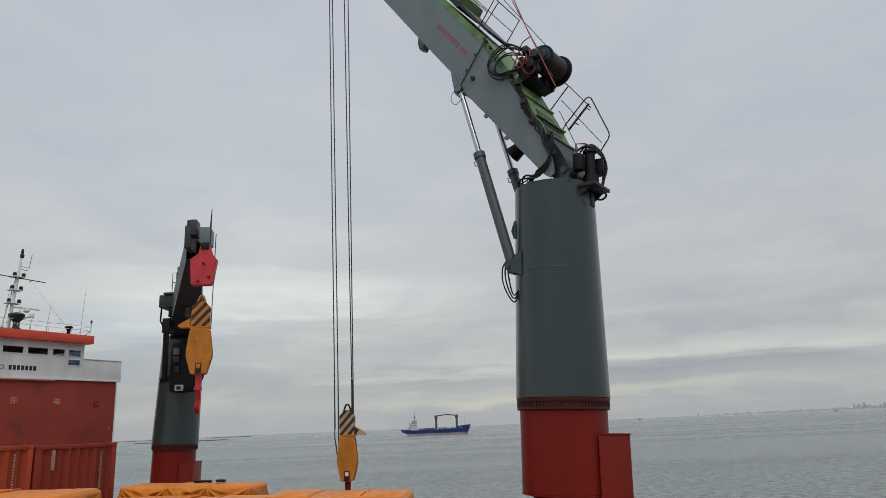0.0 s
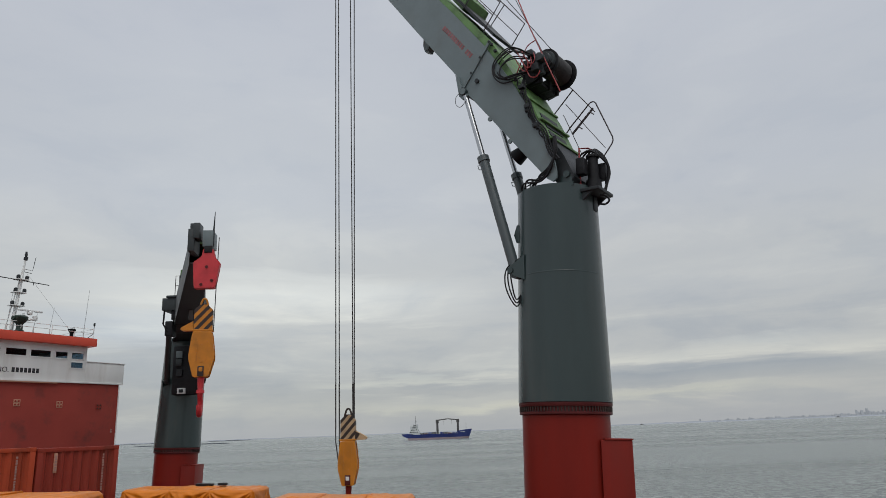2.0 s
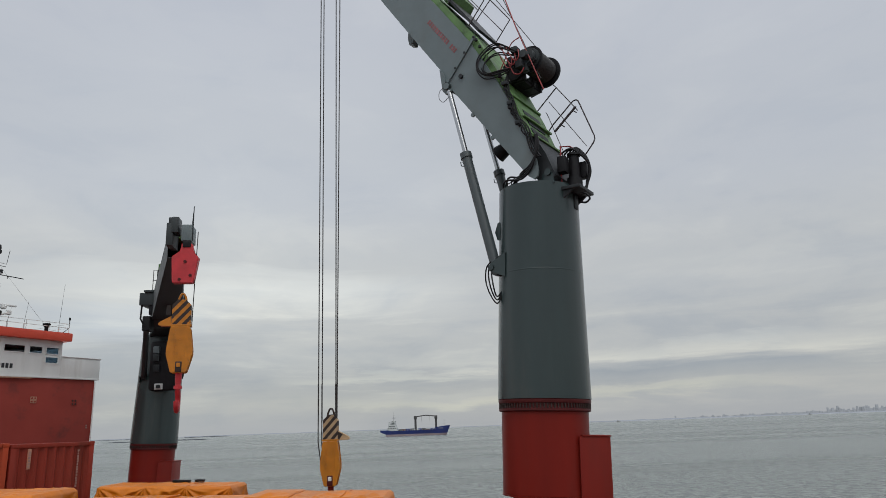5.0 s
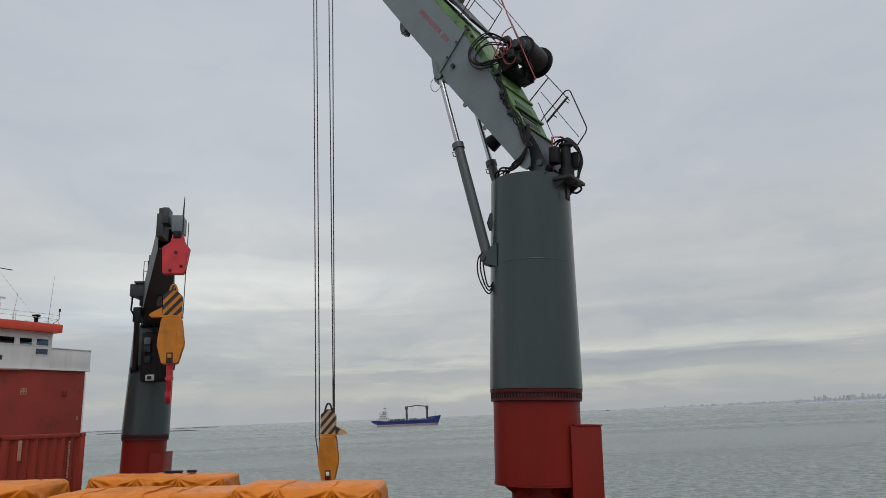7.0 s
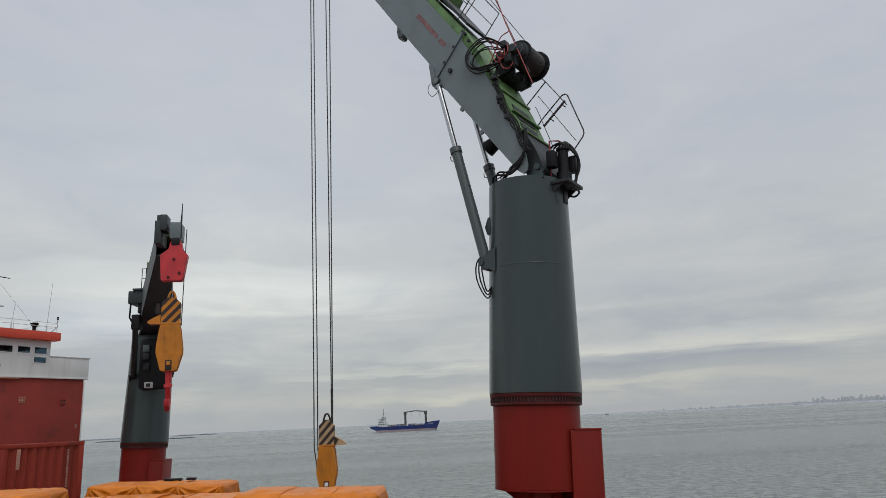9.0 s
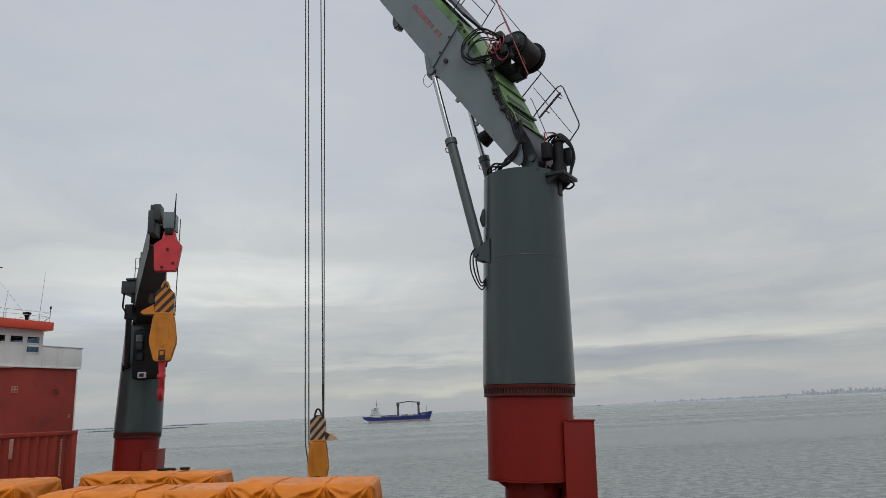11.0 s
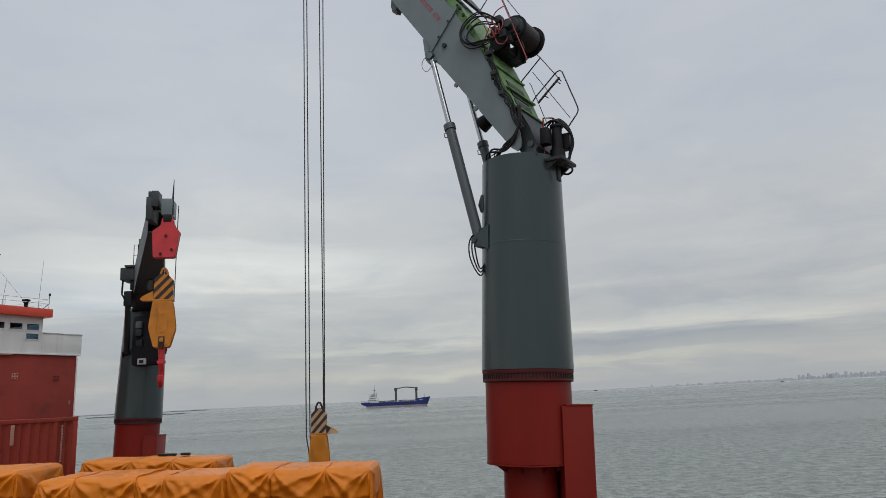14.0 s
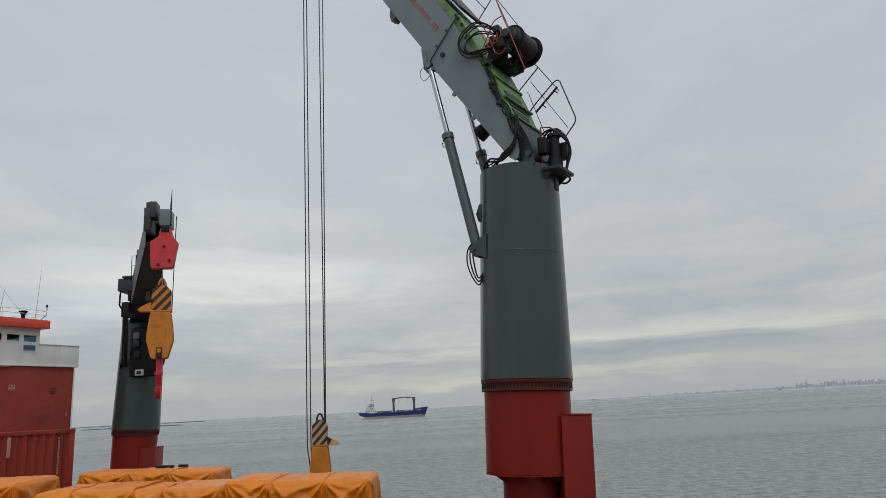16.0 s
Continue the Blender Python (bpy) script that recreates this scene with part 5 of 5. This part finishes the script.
def build_hook(m, w, wing, label, grow=1.0):
    """A hook block with its striped weight on top. The origin is the top of the weight's ring."""
    hk = thing("hook_block", m, label, "hook block", "crane hook blocks")
    # bail
    bm = B()
    bm_tube(bm, curve_pts([(-0.13, 0, -0.42), (-0.115, 0, -0.22), (-0.055, 0, -0.05), (0.0, 0, -0.02), (0.055, 0, -0.05), (0.115, 0, -0.22), (0.13, 0, -0.42)], 5), 0.034, 8)
    bm_rod(bm, (-0.13, 0, -0.245), (0.13, 0, -0.245), 0.03, seg=8)
    part("bail", bm, M["yellow"] if grow > 1 else M["stripe_dark"], hk, "worn lifting bail")
    stripe_boards(hk, w * 0.95, 0.17, -1.08, -0.24, M["yellow"] if grow > 1 else M["stripe_pale"])
    # wing that guides the rope
    bm = B()
    bm_prism(bm, [(wing * w, -0.78), (wing * (w + 0.35), -0.98), (wing * (w + 0.40), -1.05), (wing * (w + 0.32), -1.10), (wing * w, -1.10)], -0.15, 0.15)
    part("guide_wing", bm, M["yellow"] if grow > 1 else M["stripe_pale"], hk)
    bm = B()
    bm_prism(bm, [(wing * w * 0.96, -0.80), (wing * (w + 0.16), -0.90), (wing * (w + 0.04), -1.085), (wing * w * 0.96, -1.085)], -0.156, 0.156)
    if grow == 1:
        part("wing_stripe", bm, M["stripe_dark"], hk)
    bm = B()
    bm_box(bm, (-w - 0.02, -0.19, -1.12), (w + 0.02, 0.19, -1.06), bevel=0.01)
    part("weight_foot", bm, M["yellow"], hk)
    bm = B()
    bm_rod(bm, (0, 0, -1.20), (0, 0, -1.08), 0.14, seg=14)
    part("swivel", bm, M["hook_red"], hk)
    # block cheeks: an outline widest in the upper half, narrowing to the shackle
    c = w * (1.06 if grow > 1 else 1.03)
    out = [(-c * 0.90, -1.13), (c * 0.90, -1.13), (c * 1.0, -1.26), (c * 1.24, -1.88), (c * 1.24, -2.04), (c * 0.78, -2.58), (c * 0.62, -2.62), (-c * 0.62, -2.62), (-c * 0.78, -2.58), (-c * 1.24, -2.04), (-c * 1.24, -1.88), (-c * 1.0, -1.26)]
    for y in (0.16, -0.22):
        bm = B()
        bm_prism(bm, out, y, y + 0.06)
        bmesh.ops.bevel(bm, geom=bm.edges[:], offset=0.012, segments=1, affect="EDGES")
        part("cheek", bm, M["yellow"], hk, "orange-yellow painted block cheek")
    bm = B()
    bm_prism(bm, [(x * 0.92, z * 0.985 - 0.02) for x, z in out], -0.159, 0.159)
    part("body", bm, M["yellow"], hk)
    for z in (-1.52, -2.1):
        bm = B()
        bm_rod(bm, (0, -0.235, z), (0, 0.235, z), 0.05, seg=14)
        part("sheave_pin", bm, M["yellow"], hk)
    bm = B()
    for x in (-c * 0.5, c * 0.5):
        bm_box(bm, (x - 0.012, -0.235, -2.1), (x + 0.012, -0.222, -1.25))
    part("cheek_rib", bm, M["yellow"], hk)
    bm = B()
    bm_box(bm, (-0.10, -0.245, -2.60), (0.10, 0.245, -2.26), bevel=0.03)
    part("window_plate", bm, M["ring_red"] if grow == 1 else M["stripe_dark"], hk)
    bm = B()
    bm_box(bm, (-0.06, -0.262, -2.44), (0.06, 0.262, -2.31), bevel=0.015)
    part("trunnion", bm, M["white"] if grow == 1 else M["yellow"], hk)
    # swivel shank and hook
    bm = B()
    bm_rod(bm, (0, 0, -2.95), (0, 0, -2.62), 0.095, 0.11, 16)
    part("shank", bm, M["hook_red"] if grow > 1 else M["red_oxide"], hk)
    bm = B()
    bm_tube(bm, curve_pts([(0, 0, -2.90), (0, 0, -3.15), (0, 0.14, -3.38), (0, 0.16, -3.62), (0, 0.02, -3.80), (0, -0.15, -3.70), (0, -0.18, -3.5)]), 0.085, 10)
    part("hook", bm, M["hook_red"], hk)
    bm = B()
    bm_rod(bm, (0, 0, -3.12), (0, 0, -3.02), 0.13, seg=14)
    part("hook_nut", bm, M["hook_red"], hk)
    for o in hk.children:
        o.data.transform(Matrix.Scale(grow, 4))
    return hk


ROPE_Y = 25.3
HOOK_ROWS = [(0.0, -0.1592, 0.0353), (0.5, -0.1596, 0.0352), (1.0, -0.1603, 0.0349), (1.5, -0.1608, 0.0348), (2.0, -0.1608, 0.0348), (2.5, -0.1614, 0.0347),
             (3.0, -0.1617, 0.0343), (3.5, -0.1606, 0.0343), (4.75, -0.1570, 0.0305), (6.0, -0.1521, 0.0258), (6.5, -0.1502, 0.0249), (7.0, -0.1485, 0.0231), (7.5, -0.1483, 0.0210),
             (8.0, -0.1483, 0.0205), (8.5, -0.1494, 0.0190), (9.0, -0.1501, 0.0173), (10.2, -0.1530, 0.0135), (11.5, -0.1539, 0.0090), (12.0, -0.1544, 0.0068), (12.5, -0.1543, 0.0055),
             (13.0, -0.1527, 0.0041), (13.5, -0.1523, 0.0015), (14.0, -0.1520, 0.0003), (14.5, -0.1506, -0.0008), (15.0, -0.1506, -0.0014), (15.5, -0.1496, -0.0012), (16.0, -0.1484, -0.0010)]
LUFF_ROWS = [(0.0, -0.041), (1.5, -0.032), (3.0, -0.022), (6.0, -0.013), (9.0, -0.008), (13.0, -0.004), (14.5, 0.0), (16.0, 0.007)]

hook_a = build_hook(pose(HOOK_ROWS[0][1] * ROPE_Y, ROPE_Y, 12 + HOOK_ROWS[0][2] * ROPE_Y), 0.27, 1, "yellow hook block with striped weight hanging over the cargo")
for top, low in ((-0.450, -0.335), (-0.322, -0.27), (0.165, 0.20), (0.205, 0.24)):
    strand = bm_tube(B(), [(top - 0.008, 0, 0.85), (top, 0, -1.15), (low, 0, -1.95)], 0.020, 8)
    part("strand", strand, M["rope"], hook_a, "dark greased wire rope")


def build_falls():
    falls = thing("hoist_rope", pose(*tip_of(CRANE_A, HEADING_A, 0.0)), "dark greased wire ropes hanging from the boom head", "rope")
    length = tip_of(CRANE_A, HEADING_A, 0.0).z - 12.45
    for top, low in ((-0.33, -0.452), (-0.215, -0.323), (0.28, 0.168), (0.46, 0.205)):
        bm = B()
        bm_rod(bm, (top, 0, 0), (low, 0, -length), 0.020, seg=8)
        part("strand", bm, M["rope"], falls)
    return falls


falls_a = build_falls()


def build_raised_hook():
    x, y = -9.95, 26.6
    top = 17.34
    hook = build_hook(pose(x + 0.04, y, top, 0, 0, 14), 0.305, -1, "yellow hook block with striped weight raised under the lowered boom", 1.17)
    m = thing("swivel_block", pose(x + 0.08, y, top + 0.38, 0, 0, 8), "red steel swivel block hanging at the boom head", "hook block")
    bm = B()
    out = [(-0.44, 0.0), (0.30, 0.0), (0.36, 0.12), (0.50, 1.02), (0.28, 1.26), (0.23, 1.58), (-0.17, 1.58), (-0.20, 1.26), (-0.52, 1.06), (-0.51, 0.9), (-0.46, 0.10)]
    bm_prism(bm, out, -0.16, 0.16)
    bmesh.ops.bevel(bm, geom=bm.edges[:], offset=0.02, segments=2, affect="EDGES")
    part("frame", bm, M["hook_red"], m)
    for px, pz in ((-0.18, 0.14), (0.22, 0.30), (0.0, 0.85)):
        bm = B()
        bm_rod(bm, (px, -0.19, pz), (px, 0.19, pz), 0.06, seg=14)
        part("pin", bm, M["ring_red"], m)
    bm = B()
    bm_box(bm, (-0.13, -0.20, 1.42), (0.19, 0.20, 1.72), bevel=0.05)
    part("shackle", bm, M["black"], m)
    ropes = thing("hoist_rope", pose(x, y, top - 1.6), "dark greased wire ropes of the raised hook", "rope")
    for dx, dz in ((0.42, 0.12), (-0.05, 0.2)):
        bm = B()
        bm_rod(bm, (dx, 0.05, 0.3), (dx + dz * 0.3, 0.12, 4.1), 0.017, seg=8)
        part("strand", bm, M["rope"], ropes)
    # gear on the lowered crane: cabinet beside the boom, dark block with a lamp under it
    inv = CRANE_B.inverted()

    def on_b(name, bm, m, label=""):
        o = part(name, bm, m, crane_b, label)
        o.matrix_basis = inv
        return o

    bm = B()
    bm_box(bm, (-16.05, 36.8, 18.82), (-14.70, 38.0, 19.50), bevel=0.04)
    bm_box(bm, (-15.80, 36.7, 19.50), (-15.10, 37.6, 19.62), bevel=0.03)
    on_b("cabinet", bm, M["lc_dark"], "dark grey equipment cabinet")
    bm = B()
    bm_tube(bm, [(-15.92, 36.9, 18.82), (-15.95, 36.9, 18.1), (-15.75, 36.9, 17.75), (-15.55, 37.0, 17.6)], 0.05, 6)
    bm_box(bm, (-15.86, 36.9, 17.45), (-15.45, 37.5, 18.25), bevel=0.06)
    bm_box(bm, (-15.55, 36.9, 18.3), (-15.15, 37.4, 18.85), bevel=0.05)
    on_b("drive_unit", bm, M["black"], "black drive unit below the cabinet")
    bm = B()
    bm_tube(bm, [(-15.45, 37, 19.5), (-15.45, 37, 20.75), (-14.85, 37, 20.75), (-14.85, 37, 19.6)], 0.022, 6)
    bm_tube(bm, [(-15.45, 37, 20.2), (-14.85, 37, 20.2)], 0.018, 6)
    on_b("guard_rail", bm, M["rail"])
    # block added in place of the dark mass of cylinder feet and hoses
    bm = B()
    bm_box(bm, (-16.72, 40.2, 14.5), (-15.0, 40.75, 17.35), bevel=0.22)
    on_b("hose_guard", bm, M["black"], "black rounded block for the dark cylinder feet and hoses")
    bm = B()
    bm_box(bm, (-16.30, 40.10, 14.55), (-15.82, 40.25, 14.90), bevel=0.05)
    on_b("lamp_frame", bm, M["lamp_lens"])
    bm = B()
    bm_box(bm, (-16.18, 40.06, 14.63), (-15.94, 40.12, 14.82), bevel=0.02)
    on_b("lamp_glass", bm, M["dark"])
    for z, w, mm in ((16.35, 0.35, "lc_dark"), (15.75, 0.5, "dark"), (16.8, 0.3, "boom_grey")):
        bm = B()
        bm_box(bm, (-16.55 + w * 0.3, 40.05, z - 0.2), (-16.2 + w * 0.3, 40.3, z + 0.2), bevel=0.04)
        on_b("valve_box", bm, M[mm])
    # head of the lowered boom
    head = new("boom_head")
    head.parent = crane_b
    head.matrix_basis = CRANE_B.inverted() @ pose(x, y, 19.15, 0, 0, 8)
    bm = B()
    bm_box(bm, (-0.72, -0.1, 0.10), (-0.46, 0.9, 1.02), bevel=0.03)
    bm_box(bm, (-0.66, -0.06, 1.00), (-0.50, 0.6, 1.26), bevel=0.03)
    bm_box(bm, (-0.52, -0.14, 0.62), (-0.26, 0.5, 1.26), bevel=0.03)
    part("housing", bm, M["lc_dark"], head)
    bm = B()
    bm_box(bm, (-0.14, -0.1, 0.28), (0.26, 0.7, 0.95), bevel=0.02)
    part("sheave_box", bm, M["boom_grey"], head)
    bm = B()
    bm_rod(bm, (0.24, 0, 0.3), (0.28, 0, 1.75), 0.06, 0.012, 8)
    part("spike", bm, M["dark"], head)


build_raised_hook()


# ---- far things on the water ----
def build_far_ship(m):
    ship = thing("cargo_ship", m, "blue cargo ship at anchor, white aft house, two cranes", "ship")

    def section(x):
        """Half breadth, keel rise and sheer along the length of 96 m, stern at 0."""
        f = x / 96
        half = 8.0 * min(1, (0.55 + f * 4.0)) if f < 0.12 else 8.0 * (1 - max(0, (f - 0.80) / 0.20) ** 2.2)
        top = 7.2 + (5.5 * max(0, (f - 0.78) / 0.22) ** 0.35 if f > 0.80 else 0) + (1.2 if f < 0.14 else 0)
        return max(half, 0.15), top

    def hull(name, z_of, mat_, label, first=0):
        bm = B()
        rows = []
        for i in range(first, 41):
            x = 96 * i / 40
            hb, top = section(x)
            z0, z1 = z_of(top)
            z0 += 3.2 * max(0.0, 1 - x / 9) ** 1.5      # overhanging stern
            rake = lambda z: (z - 2) * 0.42 * max(0, (x - 78) / 18) - (6 - z) * 0.35 * max(0, (10 - x) / 10) * -1
            ring = []
            for s, z in ((-1, z0), (-1, z1), (1, z1), (1, z0)):
                low = 0.86 if z < 3 else 1.0
                ring.append(bm.verts.new((x + rake(z) - 4, s * hb * low, z)))
            rows.append(ring)
        for a, b in zip(rows, rows[1:]):
            for k in range(4):
                bm.faces.new((a[k], a[(k + 1) % 4], b[(k + 1) % 4], b[k]))
        bm.faces.new(rows[0])
        bm.faces.new(list(reversed(rows[-1])))
        return part(name, bm, mat_, ship, label, smooth=False)

    hull("hull", lambda t: (2.6, t), M["ship_blue"], "blue hull side")
    hull("boot_topping", lambda t: (-1.0, 2.6), M["ship_boot"], "faded pinkish hull below the load line", 3)
    for lo, hi, nm in (((6, -7, 8), (20, 7, 12), "aft_house"), ((8, -6.5, 12), (18.5, 6.5, 15), "aft_house"), ((10, -6, 15), (17.5, 6, 18), "aft_house"), ((12, -7, 18), (17.5, 7, 21), "bridge")):
        bm = B()
        bm_box(bm, lo, hi, bevel=0.15)
        h = part(nm, bm, M["ship_white"], ship)
        for k in range(5):
            bm = B()
            bm_box(bm, (lo[0] + 0.8 + (hi[0] - lo[0] - 1.6) * k / 5, lo[1] - 0.08, hi[2] - 1.9), (lo[0] + 0.8 + (hi[0] - lo[0] - 1.6) * (k + 0.6) / 5, lo[1] + 0.1, hi[2] - 0.9))
            part("window", bm, M["dark"], h, smooth=False)
    bm = B()
    bm_box(bm, (7.0, -2.5, 12), (9.6, 2.5, 20), bevel=0.3)
    part("funnel", bm, M["ship_white"], ship)
    bm = B()
    bm_rod(bm, (15, 0, 21), (15, 0, 32), 0.35, 0.15, 8)
    bm_rod(bm, (15, -3, 26), (15, 3, 26), 0.15, seg=6)
    bm_rod(bm, (12.5, 0, 24.5), (17.5, 0, 24.8), 0.2, seg=6)
    part("mast", bm, M["ship_gear"], ship)
    bm = B()
    bm_rod(bm, (88, 0, 12), (88, 0, 21), 0.25, 0.1, 8)
    part("foremast", bm, M["ship_gear"], ship)
    for x in (46, 76):
        bm = B()
        bm_rod(bm, (x, 5.5, 7), (x, 5.5, 24), 1.7, 1.45, 16)
        bm_box(bm, (x - 2.1, 3.6, 22), (x + 2.1, 7.4, 26.5), bevel=0.3)
        cr = part("crane_tower", bm, M["ship_gear"], ship)
        d = 1 if x < 60 else -1
        bm = B()
        bm_tube(bm, [(x, 5.0, 25.5), (x + d * 14.8, 5.0, 27.2)], 0.75, 6)
        part("crane_jib", bm, M["ship_gear"], cr)
        bm = B()
        bm_rod(bm, (x + d * 9, 5, 26), (x + d * 9, 5, 19), 0.12, seg=6)
        part("crane_rope", bm, M["ship_gear"], cr)
    random.seed(5)
    for k in range(9):
        x = 22 + k * 5.7
        if abs(x - 46) < 2.5:
            continue
        bm = B()
        bm_box(bm, (x, -6, 6.5), (x + 4.6, 6, 8.7 + random.random() * 1.1), bevel=0.15)
        part("hatch", bm, (M["ship_gear"], M["deck"], M["ship_blue"])[k % 3], ship)
    for k in range(26):
        bm = B()
        bm_rod(bm, (16 + k * 2.4, -7.6, 7), (16 + k * 2.4, -7.6, 8.4), 0.14, seg=5)
        part("rail_post", bm, M["ship_white"], ship)
    bm = B()
    bm_tube(bm, [(16, -7.6, 8.4), (77, -7.6, 8.4)], 0.1, 5)
    part("rail", bm, M["ship_white"], ship)
    for k in range(4):
        bm = B()
        bm_box(bm, (80 + k * 1.6, -7.9 + k * 0.5, 8.8), (81.2 + k * 1.6, -7.3 + k * 0.5, 9.5))
        part("name_bar", bm, M["ship_white"], ship, smooth=False)
    for o in ship.children_recursive:
        o.data.transform(Matrix.Diagonal((0.96, 1, 1, 1)))
    return ship


FAR_SHIP = pose(-89.0, 1000, 0, 0, 0, -2)
far_ship = build_far_ship(FAR_SHIP)


def build_strip(name, a, b, width, height, m, label, category, step=6.0, seed=1):
    """A low uneven bank of rock or land from a to b."""
    rnd = random.Random(seed)
    a, b = Vector(a), Vector(b)
    mid = (a + b) / 2
    d = (b - a).normalized()
    n = Vector((-d.y, d.x, 0))
    bm = B()
    rows = []
    k = max(2, int((b - a).length / step))
    for i in range(k + 1):
        p = a + (b - a) * (i / k) - mid
        e = min(1, i / 2, (k - i) / 2) if k > 4 else 1
        h = height * (0.55 + 0.6 * rnd.random()) * (0.25 + 0.75 * e)
        rows.append([bm.verts.new(p + n * q * width / 2 + Vector((0, 0, z))) for q, z in ((-1, -1.0), (-0.4, h * 0.85), (0.3, h), (1, -1.0))])
    for r, s in zip(rows, rows[1:]):
        for i in range(3):
            bm.faces.new((r[i], r[i + 1], s[i + 1], s[i]))
    ob = part(name, bm, m, None, smooth=False)
    ob.matrix_world = Matrix.Translation(mid)
    return tagged(ob, label, category)


FAR = []
FAR.append(build_strip("breakwater", (-805, 1700, 0), (-578, 1720, 0), 10, 2.2, M["rock"], "long low dark rock breakwater in the sea", "breakwater", 4, 2))
FAR.append(build_strip("breakwater", (-1215, 3300, 0), (-1005, 3300, 0), 14, 3.2, M["rock"], "far low rock breakwater", "breakwater", 6, 4))
FAR.append(build_strip("breakwater", (-1720, 3300, 0), (-1330, 3300, 0), 16, 2.6, M["rock"], "far low rock breakwater", "breakwater", 8, 5))
low_shore = build_strip("backdrop", (-2600, 4300, 0), (640, 4300, 0), 60, 4.5, M["shore_haze_glow"], "faint low shoreline on the horizon", "shore", 60, 6)
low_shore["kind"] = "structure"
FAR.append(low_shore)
far_shore = build_strip("backdrop", (650, 4300, 0), (3900, 4300, 0), 60, 8, M["shore_haze_glow"], "low hazy shoreline on the horizon", "shore", 40, 7)
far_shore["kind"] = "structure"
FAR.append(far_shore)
foam = build_strip("backdrop", (1000, 4150, 0), (3900, 4150, 0), 40, 0.9, M["foam"], "pale line of shoal water below the far shore", "shore", 60, 9)
foam["kind"] = "structure"
FAR.append(foam)


def build_city():
    rnd = random.Random(12)
    bm = B()
    for k in range(520):
        az = 0.34 + 0.56 * rnd.random() ** 0.7
        y = 4340 + rnd.random() * 120
        x = az * y
        dense = 0.5 + 0.5 * math.sin(az * 37 + 1.0) * math.sin(az * 17)
        h = 3 + (5 + 34 * max(0, az - 0.44) / 0.3 * dense) * rnd.random() ** 1.4
        w = 8 + rnd.random() * 20
        bm_box(bm, (x - w / 2, y - 6, -1), (x + w / 2, y + 6, h + 5))
        if rnd.random() < 0.35:
            bm_box(bm, (x - w / 4, y - 4, h + 5), (x + w / 5, y + 4, h + 11))
    towers = [(0.538, 14, 34), (0.545, 10, 44), (0.578, 18, 34), (0.586, 11, 40), (0.600, 13, 44), (0.318, 6, 18)]
    towers += [(0.52 + 0.26 * rnd.random(), 5 + 8 * rnd.random(), 14 + 26 * rnd.random()) for _ in range(60)]
    for az, w, h in towers:
        x = az * 4350
        bm_box(bm, (x - w / 2, 4340, -1), (x + w / 2, 4352, h))
    for v in bm.verts:
        v.co.x -= 2400
        v.co.y -= 4350
    ob = part("city_skyline", bm, M["city_haze_glow"], None, smooth=False)
    ob.matrix_world = pose(2400, 4350, 0)
    return tagged(ob, "hazy grey city towers along the far shore", "skyline", kind="stuff")


FAR.append(build_city())


def build_boat(x, y, s, label):
    b = thing("small_boat", pose(x, y, 0), label, "boat", "far boats")
    bm = B()
    bm_prism(bm, [(-9 * s, 2.2 * s), (-8 * s, -0.5), (8 * s, -0.5), (10.5 * s, 3.0 * s)], -2.2 * s, 2.2 * s)
    part("hull", bm, M["ship_gear"], b, smooth=False)
    bm = B()
    bm_box(bm, (-6 * s, -1.6 * s, 2.2 * s), (0, 1.6 * s, 5.5 * s), bevel=0.2)
    part("cabin", bm, M["ship_gear"], b)
    return b


FAR.append(build_boat(952, 4000, 1.0, "tiny dark boat far out on the sea"))
FAR.append(build_boat(2075, 4100, 1.0, "small dark vessel below the far skyline"))


def build_timbers():
    for x, l, y in ((-7.75, 0.50, 21.55), (-7.20, 0.26, 21.5)):
        t = thing("dunnage_block", pose(x, y, 10.66, 0, 2.0, 6), "short black timber lying on the tarpaulined cargo", "timber")
        bm = B()
        bm_box(bm, (-l / 2, -0.1, 0), (l / 2, 0.1, 0.07), bevel=0.02)
        part("block", bm, M["black"], t)


build_timbers()


# ---- motion of the things ----
def drift(t):
    """The ship swings slowly at anchor: the far things turn round it, in radians."""
    return 0.0105 * (t - 14.5) / 16.0


def motions():
    # far ship, shore and breakwaters, seen from the swinging ship
    for ob in [far_ship] + FAR:
        m0 = ob.matrix_world.copy()
        if ob is far_ship:
            m0 = FAR_SHIP
        walk(ob, [(t, Matrix.Rotation(drift(t), 4, "Z") @ m0) for t in (0.0, 4.0, 8.0, 12.0, 16.0)])
    # boom and luffing cylinders
    rows = [(t, crane_poses(HEADING_A, a)) for t, a in LUFF_ROWS]
    walk(boom_a, [(t, p[0]) for t, p in rows])
    for i in range(2):
        walk(barrels_a[i], [(t, p[1][i]) for t, p in rows])
        walk(rods_a[i], [(t, p[2][i]) for t, p in rows])

    def luff_at(t):
        for (t0, a0), (t1, a1) in zip(LUFF_ROWS, LUFF_ROWS[1:]):
            if t <= t1:
                return a0 + (a1 - a0) * (t - t0) / (t1 - t0)
        return LUFF_ROWS[-1][1]

    hook_rows, rope_rows = [], []
    for t, sx, sz in HOOK_ROWS:
        p = Vector((sx * ROPE_Y, ROPE_Y, 12 + sz * ROPE_Y))
        tip = tip_of(CRANE_A, HEADING_A, luff_at(t))
        d = tip - p
        q = Vector((0, 0, 1)).rotation_difference(d.normalized()).to_matrix().to_4x4()
        hook_rows.append((t, Matrix.Translation(p)))
        rope_rows.append((t, Matrix.Translation(tip) @ q))
    walk(hook_a, hook_rows)
    walk(falls_a, rope_rows)


motions()
